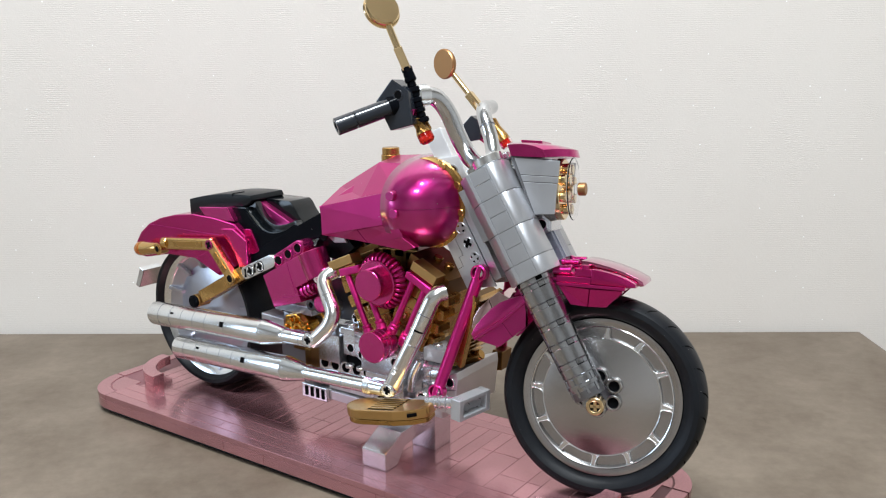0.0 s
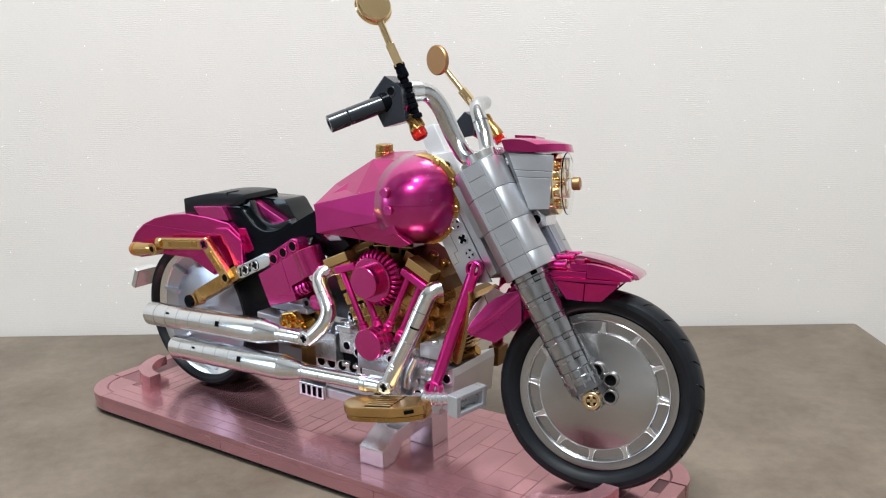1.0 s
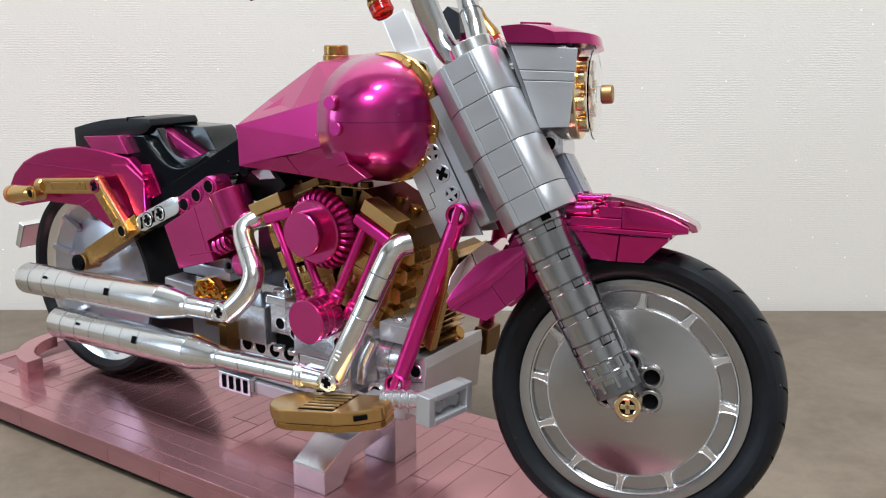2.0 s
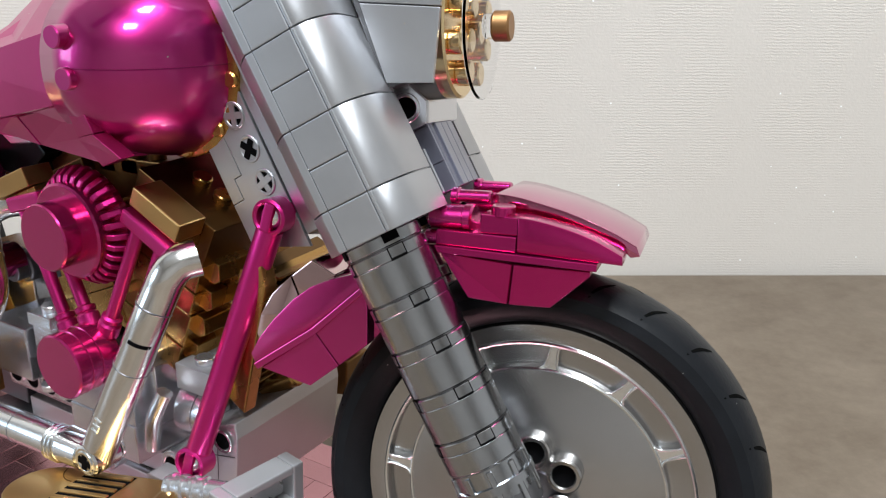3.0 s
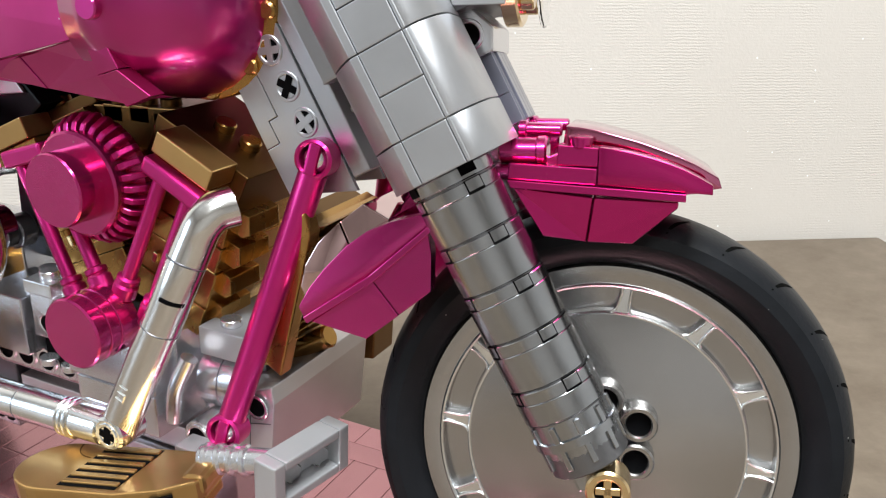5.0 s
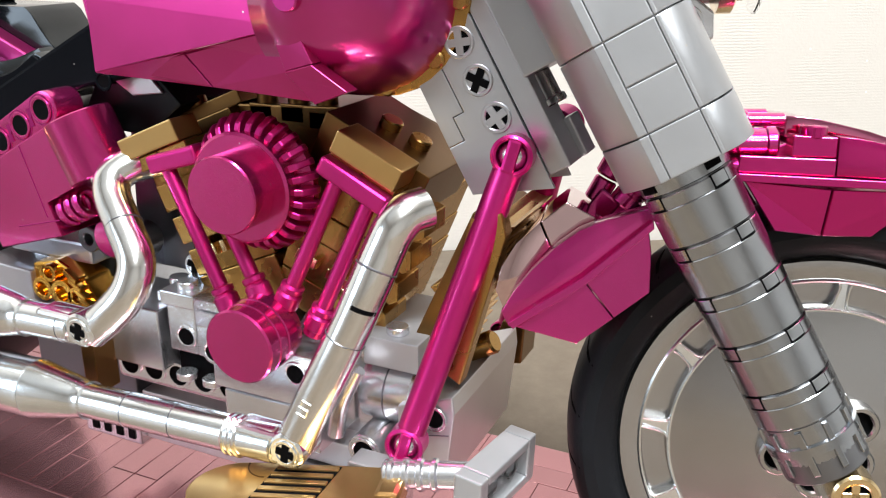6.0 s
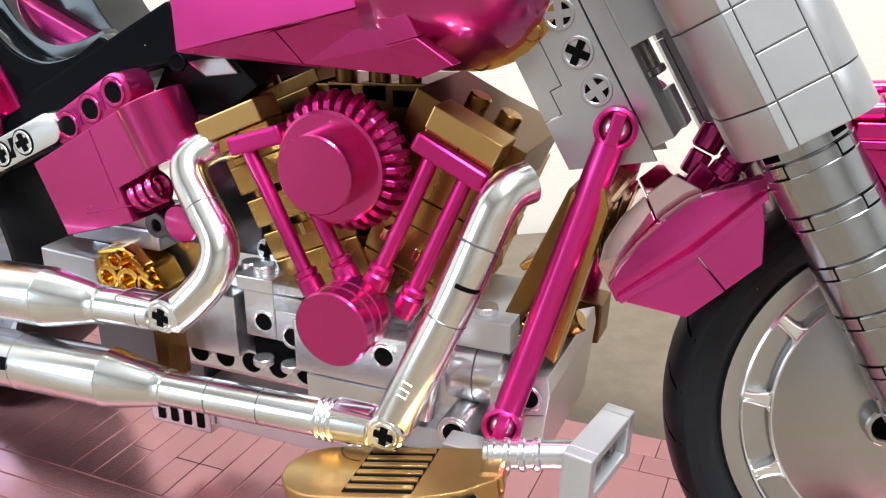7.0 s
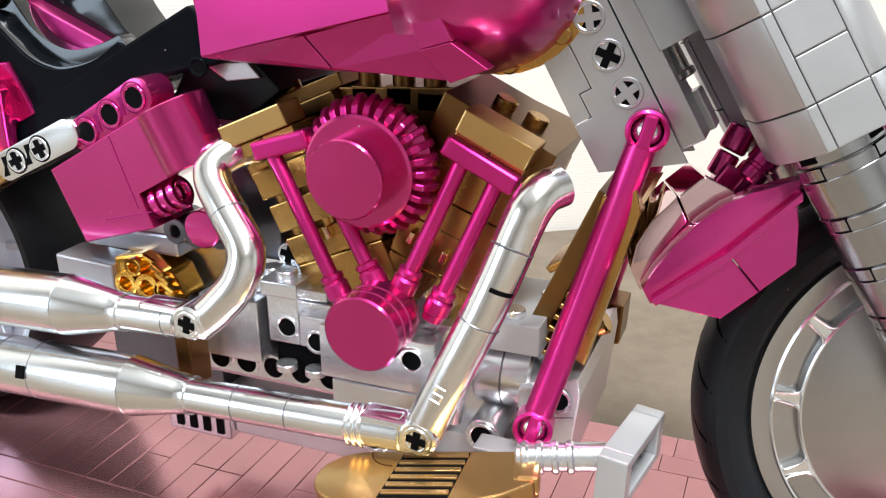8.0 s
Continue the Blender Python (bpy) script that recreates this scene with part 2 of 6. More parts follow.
def wallpaper_material():
    """Off-white embossed paper: fine uneven horizontal ribs with a few glitter specks, their glint painted as a pale
    colour.
    """
    m = bpy.data.materials.new("ribbed_wallpaper")
    m.use_nodes = True
    nt = m.node_tree
    b = nt.nodes["Principled BSDF"]
    co = nt.nodes.new("ShaderNodeTexCoord")
    ribs = nt.nodes.new("ShaderNodeTexWave")
    ribs.wave_type, ribs.bands_direction, ribs.wave_profile = "BANDS", "Z", "SIN"
    for key, value in (("Scale", 205.0), ("Distortion", 5.5), ("Detail", 4.0), ("Detail Scale", 1.6), ("Detail Roughness", 0.75)):
        ribs.inputs[key].default_value = value
    nt.links.new(co.outputs["Object"], ribs.inputs["Vector"])
    patch = nt.nodes.new("ShaderNodeTexNoise")
    patch.inputs["Scale"].default_value, patch.inputs["Detail"].default_value = 42, 6
    nt.links.new(co.outputs["Object"], patch.inputs["Vector"])
    fade = nt.nodes.new("ShaderNodeMapRange")
    fade.inputs["From Min"].default_value, fade.inputs["From Max"].default_value = 0.42, 0.66
    fade.inputs["To Min"].default_value, fade.inputs["To Max"].default_value = 0.08, 0.9
    nt.links.new(patch.outputs["Fac"], fade.inputs["Value"])
    grain = nt.nodes.new("ShaderNodeTexNoise")
    grain.inputs["Scale"].default_value, grain.inputs["Detail"].default_value = 700, 3
    nt.links.new(co.outputs["Object"], grain.inputs["Vector"])
    height = nt.nodes.new("ShaderNodeMath")
    height.operation = "MULTIPLY"
    nt.links.new(ribs.outputs["Fac"], height.inputs[0])
    nt.links.new(fade.outputs[0], height.inputs[1])
    relief = nt.nodes.new("ShaderNodeMath")
    relief.operation = "MULTIPLY_ADD"
    relief.inputs[1].default_value = 0.5
    nt.links.new(grain.outputs["Fac"], relief.inputs[0])
    nt.links.new(height.outputs[0], relief.inputs[2])
    large = nt.nodes.new("ShaderNodeTexNoise")
    large.inputs["Scale"].default_value, large.inputs["Detail"].default_value = 9, 4
    nt.links.new(co.outputs["Object"], large.inputs["Vector"])
    ramp = nt.nodes.new("ShaderNodeValToRGB")
    e = ramp.color_ramp.elements
    e[0].position, e[0].color = 0.3, (0.638, 0.590, 0.541, 1)
    e[1].position, e[1].color = 0.7, (0.672, 0.629, 0.583, 1)
    add = nt.nodes.new("ShaderNodeMath")
    add.operation = "MULTIPLY_ADD"
    add.inputs[1].default_value = 0.5
    half = nt.nodes.new("ShaderNodeMath")
    half.operation = "MULTIPLY"
    half.inputs[1].default_value = 0.5
    nt.links.new(large.outputs["Fac"], half.inputs[0])
    nt.links.new(grain.outputs["Fac"], add.inputs[0])
    nt.links.new(half.outputs[0], add.inputs[2])
    nt.links.new(add.outputs[0], ramp.inputs[0])
    specks = nt.nodes.new("ShaderNodeTexVoronoi")
    specks.inputs["Scale"].default_value = 84
    nt.links.new(co.outputs["Object"], specks.inputs["Vector"])
    tiny = nt.nodes.new("ShaderNodeMath")
    tiny.operation, tiny.inputs[1].default_value = "LESS_THAN", 0.042
    nt.links.new(specks.outputs["Distance"], tiny.inputs[0])
    glitter = nt.nodes.new("ShaderNodeMixRGB")
    glitter.inputs[2].default_value = (0.93, 0.93, 0.92, 1)
    nt.links.new(tiny.outputs[0], glitter.inputs[0])
    nt.links.new(ramp.outputs[0], glitter.inputs[1])
    nt.links.new(glitter.outputs[0], b.inputs["Base Color"])
    b.inputs["Roughness"].default_value = 0.6
    bp = nt.nodes.new("ShaderNodeBump")
    bp.inputs["Strength"].default_value, bp.inputs["Distance"].default_value = 0.2, 0.0005
    nt.links.new(relief.outputs[0], bp.inputs["Height"])
    nt.links.new(bp.outputs[0], b.inputs["Normal"])
    return m


def turned_disc_material(name, colour, rough, centre, axis):
    """Metal turned on a lathe: fine circular grooves round an axis, in model millimetres."""
    m = material(name, colour, rough, 1.0, 0.0, 0.05, 50, 0.01, 300, dust=0.02)
    nt = m.node_tree
    b = nt.nodes["Principled BSDF"]
    co = nt.nodes.new("ShaderNodeTexCoord")
    out = nt.nodes.new("ShaderNodeVectorMath")
    out.operation, out.inputs[1].default_value = "SUBTRACT", centre
    nt.links.new(co.outputs["Object"], out.inputs[0])
    around = nt.nodes.new("ShaderNodeVectorMath")
    around.operation, around.inputs[1].default_value = "CROSS_PRODUCT", axis
    nt.links.new(out.outputs[0], around.inputs[0])
    unit = nt.nodes.new("ShaderNodeVectorMath")
    unit.operation = "NORMALIZE"
    nt.links.new(around.outputs[0], unit.inputs[0])
    nt.links.new(unit.outputs[0], b.inputs["Tangent"])
    b.inputs["Anisotropic"].default_value = 0.45
    return m


TURNED = turned_disc_material("turned_disc", (0.455, 0.45, 0.45), 0.25, FRONT.translation, FRONT.to_3x3() @ Vector((0, 1, 0)))
TABLE = table_material()
PAPER = wallpaper_material()
LEFT_WALL = material("pale_grey_plaster", (0.42, 0.40, 0.38), 0.8, vary=0.05, scale=5, unit=1.0)
SIDE_WALL = material("grey_plaster", (0.62, 0.61, 0.60), 0.8, vary=0.03, scale=5, unit=1.0)
PLASTER = material("white_plaster", (0.80, 0.79, 0.77), 0.8, vary=0.03, scale=5, unit=1.0)
FAR_WALL = material("warm_grey_plaster", (0.5, 0.48, 0.46), 0.8, vary=0.05, scale=4, unit=1.0)
FLOORING = material("floor_boards", (0.22, 0.16, 0.11), 0.4, vary=0.2, scale=6, stretch=(1, 8, 1), unit=1.0)
TABLE_LEG = material("table_leg_metal", (0.05, 0.05, 0.05), 0.5, 0.5, unit=1.0)


# ---------------------------------------------------------------- mesh tools
def mat_to(a, b):
    """A frame at a whose z runs to b."""
    a, b = Vector(a), Vector(b)
    return Matrix.Translation(a) @ (b - a).to_track_quat("Z", "Y").to_matrix().to_4x4()


def at(x, y, z, rx=0, ry=0, rz=0):
    return pose(x, y, z, rx, ry, rz)


def finish(bm, m, smooth):
    bmesh.ops.transform(bm, matrix=m, verts=bm.verts)
    if smooth:
        for f in bm.faces:
            f.smooth = True
    return bm


def merge(into, bm):
    """Adds the geometry of bm to into, and frees bm."""
    me = bpy.data.meshes.new("part")
    bm.to_mesh(me)
    bm.free()
    into.from_mesh(me)
    bpy.data.meshes.remove(me)
    return into


def box(size, m=I4, bevel=0.25, seg=2):
    bm = bmesh.new()
    bmesh.ops.create_cube(bm, size=1.0)
    bmesh.ops.scale(bm, vec=size, verts=bm.verts)
    if bevel:
        bmesh.ops.bevel(bm, geom=bm.edges[:], offset=bevel, segments=seg, profile=0.6, affect="EDGES")
    return finish(bm, m, False)


def span(x0, x1, y0, y1, z0, z1, m=I4, bevel=0.25):
    return box((abs(x1 - x0), abs(y1 - y0), abs(z1 - z0)), m @ Matrix.Translation(((x0 + x1) / 2, (y0 + y1) / 2, (z0 + z1) / 2)), bevel)


def lathe(profile, m=I4, seg=40, arc=360.0, smooth=True):
    """Turns (radius, height) pairs round local z."""
    bm = bmesh.new()
    full = abs(arc - 360) < 1e-6
    n = seg if full else seg + 1
    rings = []
    for k in range(n):
        a = radians(arc) * k / seg
        rings.append([bm.verts.new((r * math.cos(a), r * math.sin(a), h)) for r, h in profile])
    for k in range(seg):
        p, q = rings[k], rings[(k + 1) % n]
        for i in range(len(profile) - 1):
            loop = []
            for v in (p[i], q[i], q[i + 1], p[i + 1]):
                if all((v.co - w.co).length > 1e-6 for w in loop):
                    loop.append(v)
            if len(loop) > 2:
                bm.faces.new(loop)
    if not full:
        bm.faces.new(rings[0])
        bm.faces.new(list(reversed(rings[-1])))
    bmesh.ops.remove_doubles(bm, verts=bm.verts, dist=1e-5)
    bmesh.ops.recalc_face_normals(bm, faces=bm.faces)
    finish(bm, m, False)
    if smooth:
        for f in bm.faces:
            f.smooth = True
        for e in bm.edges:
            if len(e.link_faces) == 2 and e.calc_face_angle(0) > radians(32):
                e.smooth = False
    return bm


def rod(r, a, b, bevel=0.3, seg=28, m=I4):
    h = (Vector(b) - Vector(a)).length
    v = min(bevel, r * 0.4, h * 0.4)
    return lathe([(0, 0), (r - v, 0), (r, v), (r, h - v), (r - v, h), (0, h)], m @ mat_to(a, b), seg)


def ring(r0, r1, a, b, seg=28, m=I4, bevel=0.25):
    h = (Vector(b) - Vector(a)).length
    v = min(bevel, (r1 - r0) * 0.4, h * 0.4)
    return lathe([(r0, v), (r0 + v, 0), (r1 - v, 0), (r1, v), (r1, h - v), (r1 - v, h), (r0 + v, h), (r0, h - v), (r0, v)], m @ mat_to(a, b), seg)


def prism(points, y0, y1, m=I4, bevel=0.3, seg=2, smooth=False):
    """Extrudes a closed outline of (x, z) pairs from y0 to y1."""
    bm = bmesh.new()
    front = [bm.verts.new((x, y0, z)) for x, z in points]
    f = bm.faces.new(front)
    out = bmesh.ops.extrude_face_region(bm, geom=[f])
    bmesh.ops.translate(bm, vec=(0, y1 - y0, 0), verts=[g for g in out["geom"] if isinstance(g, bmesh.types.BMVert)])
    bmesh.ops.recalc_face_normals(bm, faces=bm.faces)
    if bevel:
        sharp = [e for e in bm.edges if e.calc_face_angle(0) > radians(25)]
        bmesh.ops.bevel(bm, geom=sharp, offset=bevel, segments=seg, profile=0.6, affect="EDGES", clamp_overlap=True)
    if smooth:
        for f in bm.faces:
            f.smooth = True
        for e in bm.edges:
            if len(e.link_faces) == 2 and e.calc_face_angle(0) > radians(30):
                e.smooth = False
    return finish(bm, m, False)


def catmull(points, steps=8):
    p = [Vector(q) for q in points]
    p = [2 * p[0] - p[1], *p, 2 * p[-1] - p[-2]]
    out = []
    for i in range(1, len(p) - 2):
        for k in range(steps):
            t = k / steps
            a, b, c, d = p[i - 1:i + 3]
            out.append(0.5 * (2 * b + (c - a) * t + (2 * a - 5 * b + 4 * c - d) * t * t + (3 * b - a - 3 * c + d) * t ** 3))
    return out + [p[-2]]


def sweep(points, r, seg=24, steps=8, m=I4, curved=True, radii=None):
    path = catmull(points, steps) if curved else [Vector(q) for q in points]
    bm = bmesh.new()
    rings, side = [], None
    for i, q in enumerate(path):
        t = (path[min(i + 1, len(path) - 1)] - path[max(i - 1, 0)]).normalized()
        if side is None:
            side = t.orthogonal().normalized()
        side = (side - t * side.dot(t)).normalized()
        up = t.cross(side)
        rr = r if radii is None else radii[0] + (radii[1] - radii[0]) * i / (len(path) - 1)
        rings.append([bm.verts.new(q + rr * (side * math.cos(6.28318 * k / seg) + up * math.sin(6.28318 * k / seg))) for k in range(seg)])
    for p, q in zip(rings, rings[1:]):
        for k in range(seg):
            f = bm.faces.new((p[k], p[(k + 1) % seg], q[(k + 1) % seg], q[k]))
            f.smooth = True
    bm.faces.new(list(reversed(rings[0])))
    bm.faces.new(rings[-1])
    bmesh.ops.recalc_face_normals(bm, faces=bm.faces)
    for e in bm.edges:
        if len(e.link_faces) == 2 and e.calc_face_angle(0) > radians(50):
            e.smooth = False
    return finish(bm, m, False)


def join(*bms):
    first = bms[0]
    for b in bms[1:]:
        merge(first, b)
    return first


def thing(name, label, category, m=I4, group=""):
    ob = new(name)
    ob.empty_display_size = 0.02
    ob.matrix_world = m
    return tagged(ob, label, category, group)


def part(name, bm, mat, parent, label="", m=I4, kind=""):
    """Links a bmesh, in model millimetres, as one mesh object under a thing or a part."""
    bmesh.ops.transform(bm, matrix=seat_of[0] @ m, verts=bm.verts)
    me = bpy.data.meshes.new(name)
    bm.to_mesh(me)
    bm.free()
    for x in (mat if isinstance(mat, (list, tuple)) else [mat]):
        me.materials.append(x)
    ob = new(name, me)
    ob.parent = parent
    return tagged(ob, label, kind=kind)


def shared(name, me, parent, m):
    ob = new(name, me)
    ob.parent = parent
    ob.matrix_basis = m
    return ob


def mesh_of(bm, mat):
    me = bpy.data.meshes.new("piece")
    bm.to_mesh(me)
    bm.free()
    me.materials.append(mat)
    return me


def stud(x, y, z, r=2.45, h=1.8, m=I4):
    return rod(r, (x, y, z), (x, y, z + h), 0.2, 20, m)


def tint(bm, index):
    for f in bm.faces:
        f.material_index = index
    return bm


def side_hole(x, z, y, parent, mat=CHROME, r=2.4, cross=True, m=I4, turn=25, name="pin_hole", light=False):
    """A peg hole's face towards -y: a rim, flat pieces dark with the hole's shade and, where asked, an axle cross."""
    bm = lathe([(r - 0.3, 0.0), (r - 0.1, 0.22), (r + 0.05, 0.32), (r + 0.5, 0.32), (r + 0.65, 0.15), (r + 0.65, 0.0)], m @ at(x, y, z, 90), 24)
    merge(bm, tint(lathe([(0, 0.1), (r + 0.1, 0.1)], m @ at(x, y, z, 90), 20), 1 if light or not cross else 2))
    if cross:
        merge(bm, tint(box((2 * r - 0.2, 1.5, 0.25), m @ at(x, y - 0.2, z, 90, turn), 0), 0 if light else 1))
        merge(bm, tint(box((1.5, 2 * r - 0.2, 0.3), m @ at(x, y - 0.2, z, 90, turn), 0), 0 if light else 1))
    return part(name, bm, [mat, RECESS_SHADE, mat], parent)


def lift_beam(a, b, r, y0, y1):
    """A flat bar with round ends between two (x, z) points, from y0 to y1."""
    a, b = Vector(a), Vector(b)
    t = math.atan2(b.y - a.y, b.x - a.x)
    pts = [(b.x + r * math.cos(t + radians(-90 + 15 * k)), b.y + r * math.sin(t + radians(-90 + 15 * k))) for k in range(13)]
    pts += [(a.x + r * math.cos(t + radians(90 + 15 * k)), a.y + r * math.sin(t + radians(90 + 15 * k))) for k in range(13)]
    return prism(pts, y0, y1, I4, 0.4, smooth=True)


# ---------------------------------------------------------------- room
def room_part(name, bm, mat, label="", category=""):
    ob = part(name, bm, mat, None, "", ROOM)
    return tagged(ob, label, category, kind="structure")


room_part("wall_back", span(-2.4, 1.6, 0.006, 0.13, -0.74, 1.65, bevel=0), PAPER, "off-white ribbed wallpaper behind the table", "wall")
wy, wz, ww, wh, watts = WINDOW
y0, y1, z0, z1 = wy - ww / 2, wy + ww / 2, wz - wh / 2, wz + wh / 2
side_wall = join(span(-2.52, -2.4, -3.2, y0, -0.74, 1.65, bevel=0), span(-2.52, -2.4, y1, 0.13, -0.74, 1.65, bevel=0),
                 span(-2.52, -2.4, y0, y1, -0.74, z0, bevel=0), span(-2.52, -2.4, y0, y1, z1, 1.65, bevel=0))
room_part("wall_left", side_wall, LEFT_WALL, "plain pale side wall with a window", "wall")
room_part("wall_right", span(1.6, 1.72, -3.2, 0.13, -0.74, 1.65, bevel=0), SIDE_WALL, "plain pale side wall of the room", "wall")
room_part("wall_front", span(-2.52, 1.72, -3.32, -3.2, -0.74, 1.65, bevel=0), FAR_WALL, "plain warm grey wall facing the table", "wall")
frame_bm = join(span(-2.48, -2.42, y0, y0 + 0.05, z0, z1, bevel=0.004), span(-2.48, -2.42, y1 - 0.05, y1, z0, z1, bevel=0.004),
                span(-2.48, -2.42, y0 + 0.05, y1 - 0.05, z0, z0 + 0.05, bevel=0.004), span(-2.48, -2.42, y0 + 0.05, y1 - 0.05, z1 - 0.05, z1, bevel=0.004))
room_part("window_1", frame_bm, PLASTER, "added white window frame in the unseen side wall", "window")
sky_light = bpy.data.lights.new("window_light", "AREA")
sky_light.shape, sky_light.size, sky_light.size_y, sky_light.energy = "RECTANGLE", wh - 0.1, ww - 0.1, watts
sky_light.color = (0.72, 0.90, 1.12)
new("window_light", sky_light).matrix_world = ROOM @ Matrix.Translation((-2.45, wy, wz)) @ Matrix.Rotation(radians(-90), 4, "Y")
room_part("ceiling", span(-2.52, 1.72, -3.32, 0.13, 1.65, 1.77, bevel=0), PLASTER, "plain white ceiling", "ceiling")
room_part("floor", span(-2.52, 1.72, -3.32, 0.13, -0.86, -0.74, bevel=0), FLOORING, "brown wooden floor", "floor")

for lx, ly, sx, sy, w in LAMPS:
    ceiling_lamp_light(lx, ly, 1.62, sx, sy, w, ROOM)
    fitting = thing("ceiling_lamp", "flat white ceiling light panel", "lamp", ROOM @ Matrix.Translation((lx, ly, 1.65)), "ceiling lamps")
    part("frame", join(span(-sx / 2 - 0.02, sx / 2 + 0.02, -sy / 2 - 0.02, -sy / 2, -0.035, 0, bevel=0.002),
                       span(-sx / 2 - 0.02, sx / 2 + 0.02, sy / 2, sy / 2 + 0.02, -0.035, 0, bevel=0.002),
                       span(-sx / 2 - 0.02, -sx / 2, -sy / 2, sy / 2, -0.035, 0, bevel=0.002),
                       span(sx / 2, sx / 2 + 0.02, -sy / 2, sy / 2, -0.035, 0, bevel=0.002)), PLASTER, fitting)

table = thing("table", "brown-grey stone-patterned laminate table against the wall", "table", ROOM)
part("tabletop", span(-1.45, 0.0, -0.9, 0.0, -0.03, 0.0, bevel=0.002), TABLE, table)
for lx in (-1.38, -0.07):
    for ly in (-0.83, -0.07):
        part("leg", span(lx - 0.025, lx + 0.025, ly - 0.025, ly + 0.025, -0.74, -0.03, bevel=0.002), TABLE_LEG, table)

# ---------------------------------------------------------------- display base
BX0, BX1, BY0, BY1, BR = -336.0, 37.5, -62.0, 45.0, 27.0
BASE = MODEL @ Matrix.Translation((-140, -9, 0)) @ Matrix.Rotation(radians(0.3), 4, "Z") @ Matrix.Translation((140, 9, 0))


def rounded(x0, x1, y0, y1, r, n=10):
    pts = []
    for cx, cy, a0 in ((x1 - r, y0 + r, -90), (x1 - r, y1 - r, 0), (x0 + r, y1 - r, 90), (x0 + r, y0 + r, 180)):
        for k in range(n + 1):
            a = radians(a0 + 90 * k / n)
            pts.append((cx + r * math.cos(a), cy + r * math.sin(a)))
    return pts


def quarter(cx, cy, r0, r1, a0, z0, z1, n=14, sweep_deg=90.0):
    """A quarter ring in plan, from z0 to z1."""
    return lathe([(r0, z0 + 0.2), (r0 + 0.2, z0), (r1 - 0.2, z0), (r1, z0 + 0.2), (r1, z1 - 0.3), (r1 - 0.3, z1), (r0 + 0.3, z1), (r0, z1 - 0.3), (r0, z0 + 0.2)],
                 at(cx, cy, 0, 0, 0, a0), n, sweep_deg)


def up(points, z0, z1, bevel=0.3):
    bm = bmesh.new()
    f = bm.faces.new([bm.verts.new((x, y, z0)) for x, y in points])
    out = bmesh.ops.extrude_face_region(bm, geom=[f])
    bmesh.ops.translate(bm, vec=(0, 0, z1 - z0), verts=[g for g in out["geom"] if isinstance(g, bmesh.types.BMVert)])
    bmesh.ops.recalc_face_normals(bm, faces=bm.faces)
    if bevel:
        sharp = [e for e in bm.edges if e.calc_face_angle(0) > radians(40)]
        bmesh.ops.bevel(bm, geom=sharp, offset=bevel, segments=2, profile=0.6, affect="EDGES")
    return bm


base = thing("display_base", "rose pink lacquered brick-built display base with rounded corners", "display base", BASE)
part("underside", up(rounded(BX0 + 4, BX1 - 4, BY0 + 4, BY1 - 4, BR - 4), -13.0, -9.6, 0), UNDER, base, "black underside")
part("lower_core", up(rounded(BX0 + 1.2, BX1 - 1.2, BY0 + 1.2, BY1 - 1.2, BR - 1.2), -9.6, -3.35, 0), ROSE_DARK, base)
for side_y, lengths in ((BY0 + 0.3, (46, 62, 32, 78, 48)), (BY1 - 6.3, (62, 46, 62, 62))):
    x, k = BX0 + BR, 0
    while x < BX1 - BR - 1:
        n = min(lengths[k % len(lengths)], BX1 - BR - x)
        part("rim_brick", span(x + 0.1, x + n - 0.1, side_y, side_y + 6.0, -9.6, -3.35, bevel=0.22), ROSE, base)
        x, k = x + n, k + 1
for side_x in (BX0 + 0.5, BX1 - 6.5):
    part("rim_brick", span(side_x, side_x + 6.0, BY0 + BR + 0.1, BY1 - BR - 0.1, -9.6, -3.45, bevel=0.22), ROSE, base)
for cx, cy, a0 in ((BX0 + BR, BY0 + BR, 180), (BX1 - BR, BY0 + BR, 270), (BX1 - BR, BY1 - BR, 0), (BX0 + BR, BY1 - BR, 90)):
    part("rim_brick", quarter(cx, cy, BR - 6.5, BR - 0.3, a0, -9.6, -3.35), ROSE, base)
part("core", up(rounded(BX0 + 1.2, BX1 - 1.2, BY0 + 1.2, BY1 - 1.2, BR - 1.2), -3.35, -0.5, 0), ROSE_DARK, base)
for sgn_x, cx in ((-1, BX0 + BR), (1, BX1 - BR)):
    for sgn_y, cy in ((-1, BY0 + BR), (1, BY1 - BR)):
        a0 = {(-1, -1): 180, (1, -1): 270, (1, 1): 0, (-1, 1): 90}[(sgn_x, sgn_y)]
        part("corner_tile", quarter(cx, cy, BR - 8.2, BR, a0, -3.25, 0.0), ROSE, base)
        part("corner_fill", quarter(cx, cy, 0.5, BR - 9.0, a0, -3.2, -0.12), ROSE, base)
for cx, cy, a0 in ((-285, -12, 180), (-12, -20, 270)):
    part("corner_arch", quarter(cx, cy, 23, 31, a0, 5.2, 11.0), ROSE, base)
    part("arch_foot", quarter(cx, cy, 23.2, 30.8, a0 + (42 if a0 == 180 else 2), 0.0, 5.2, 10, 46.0), ROSE, base)

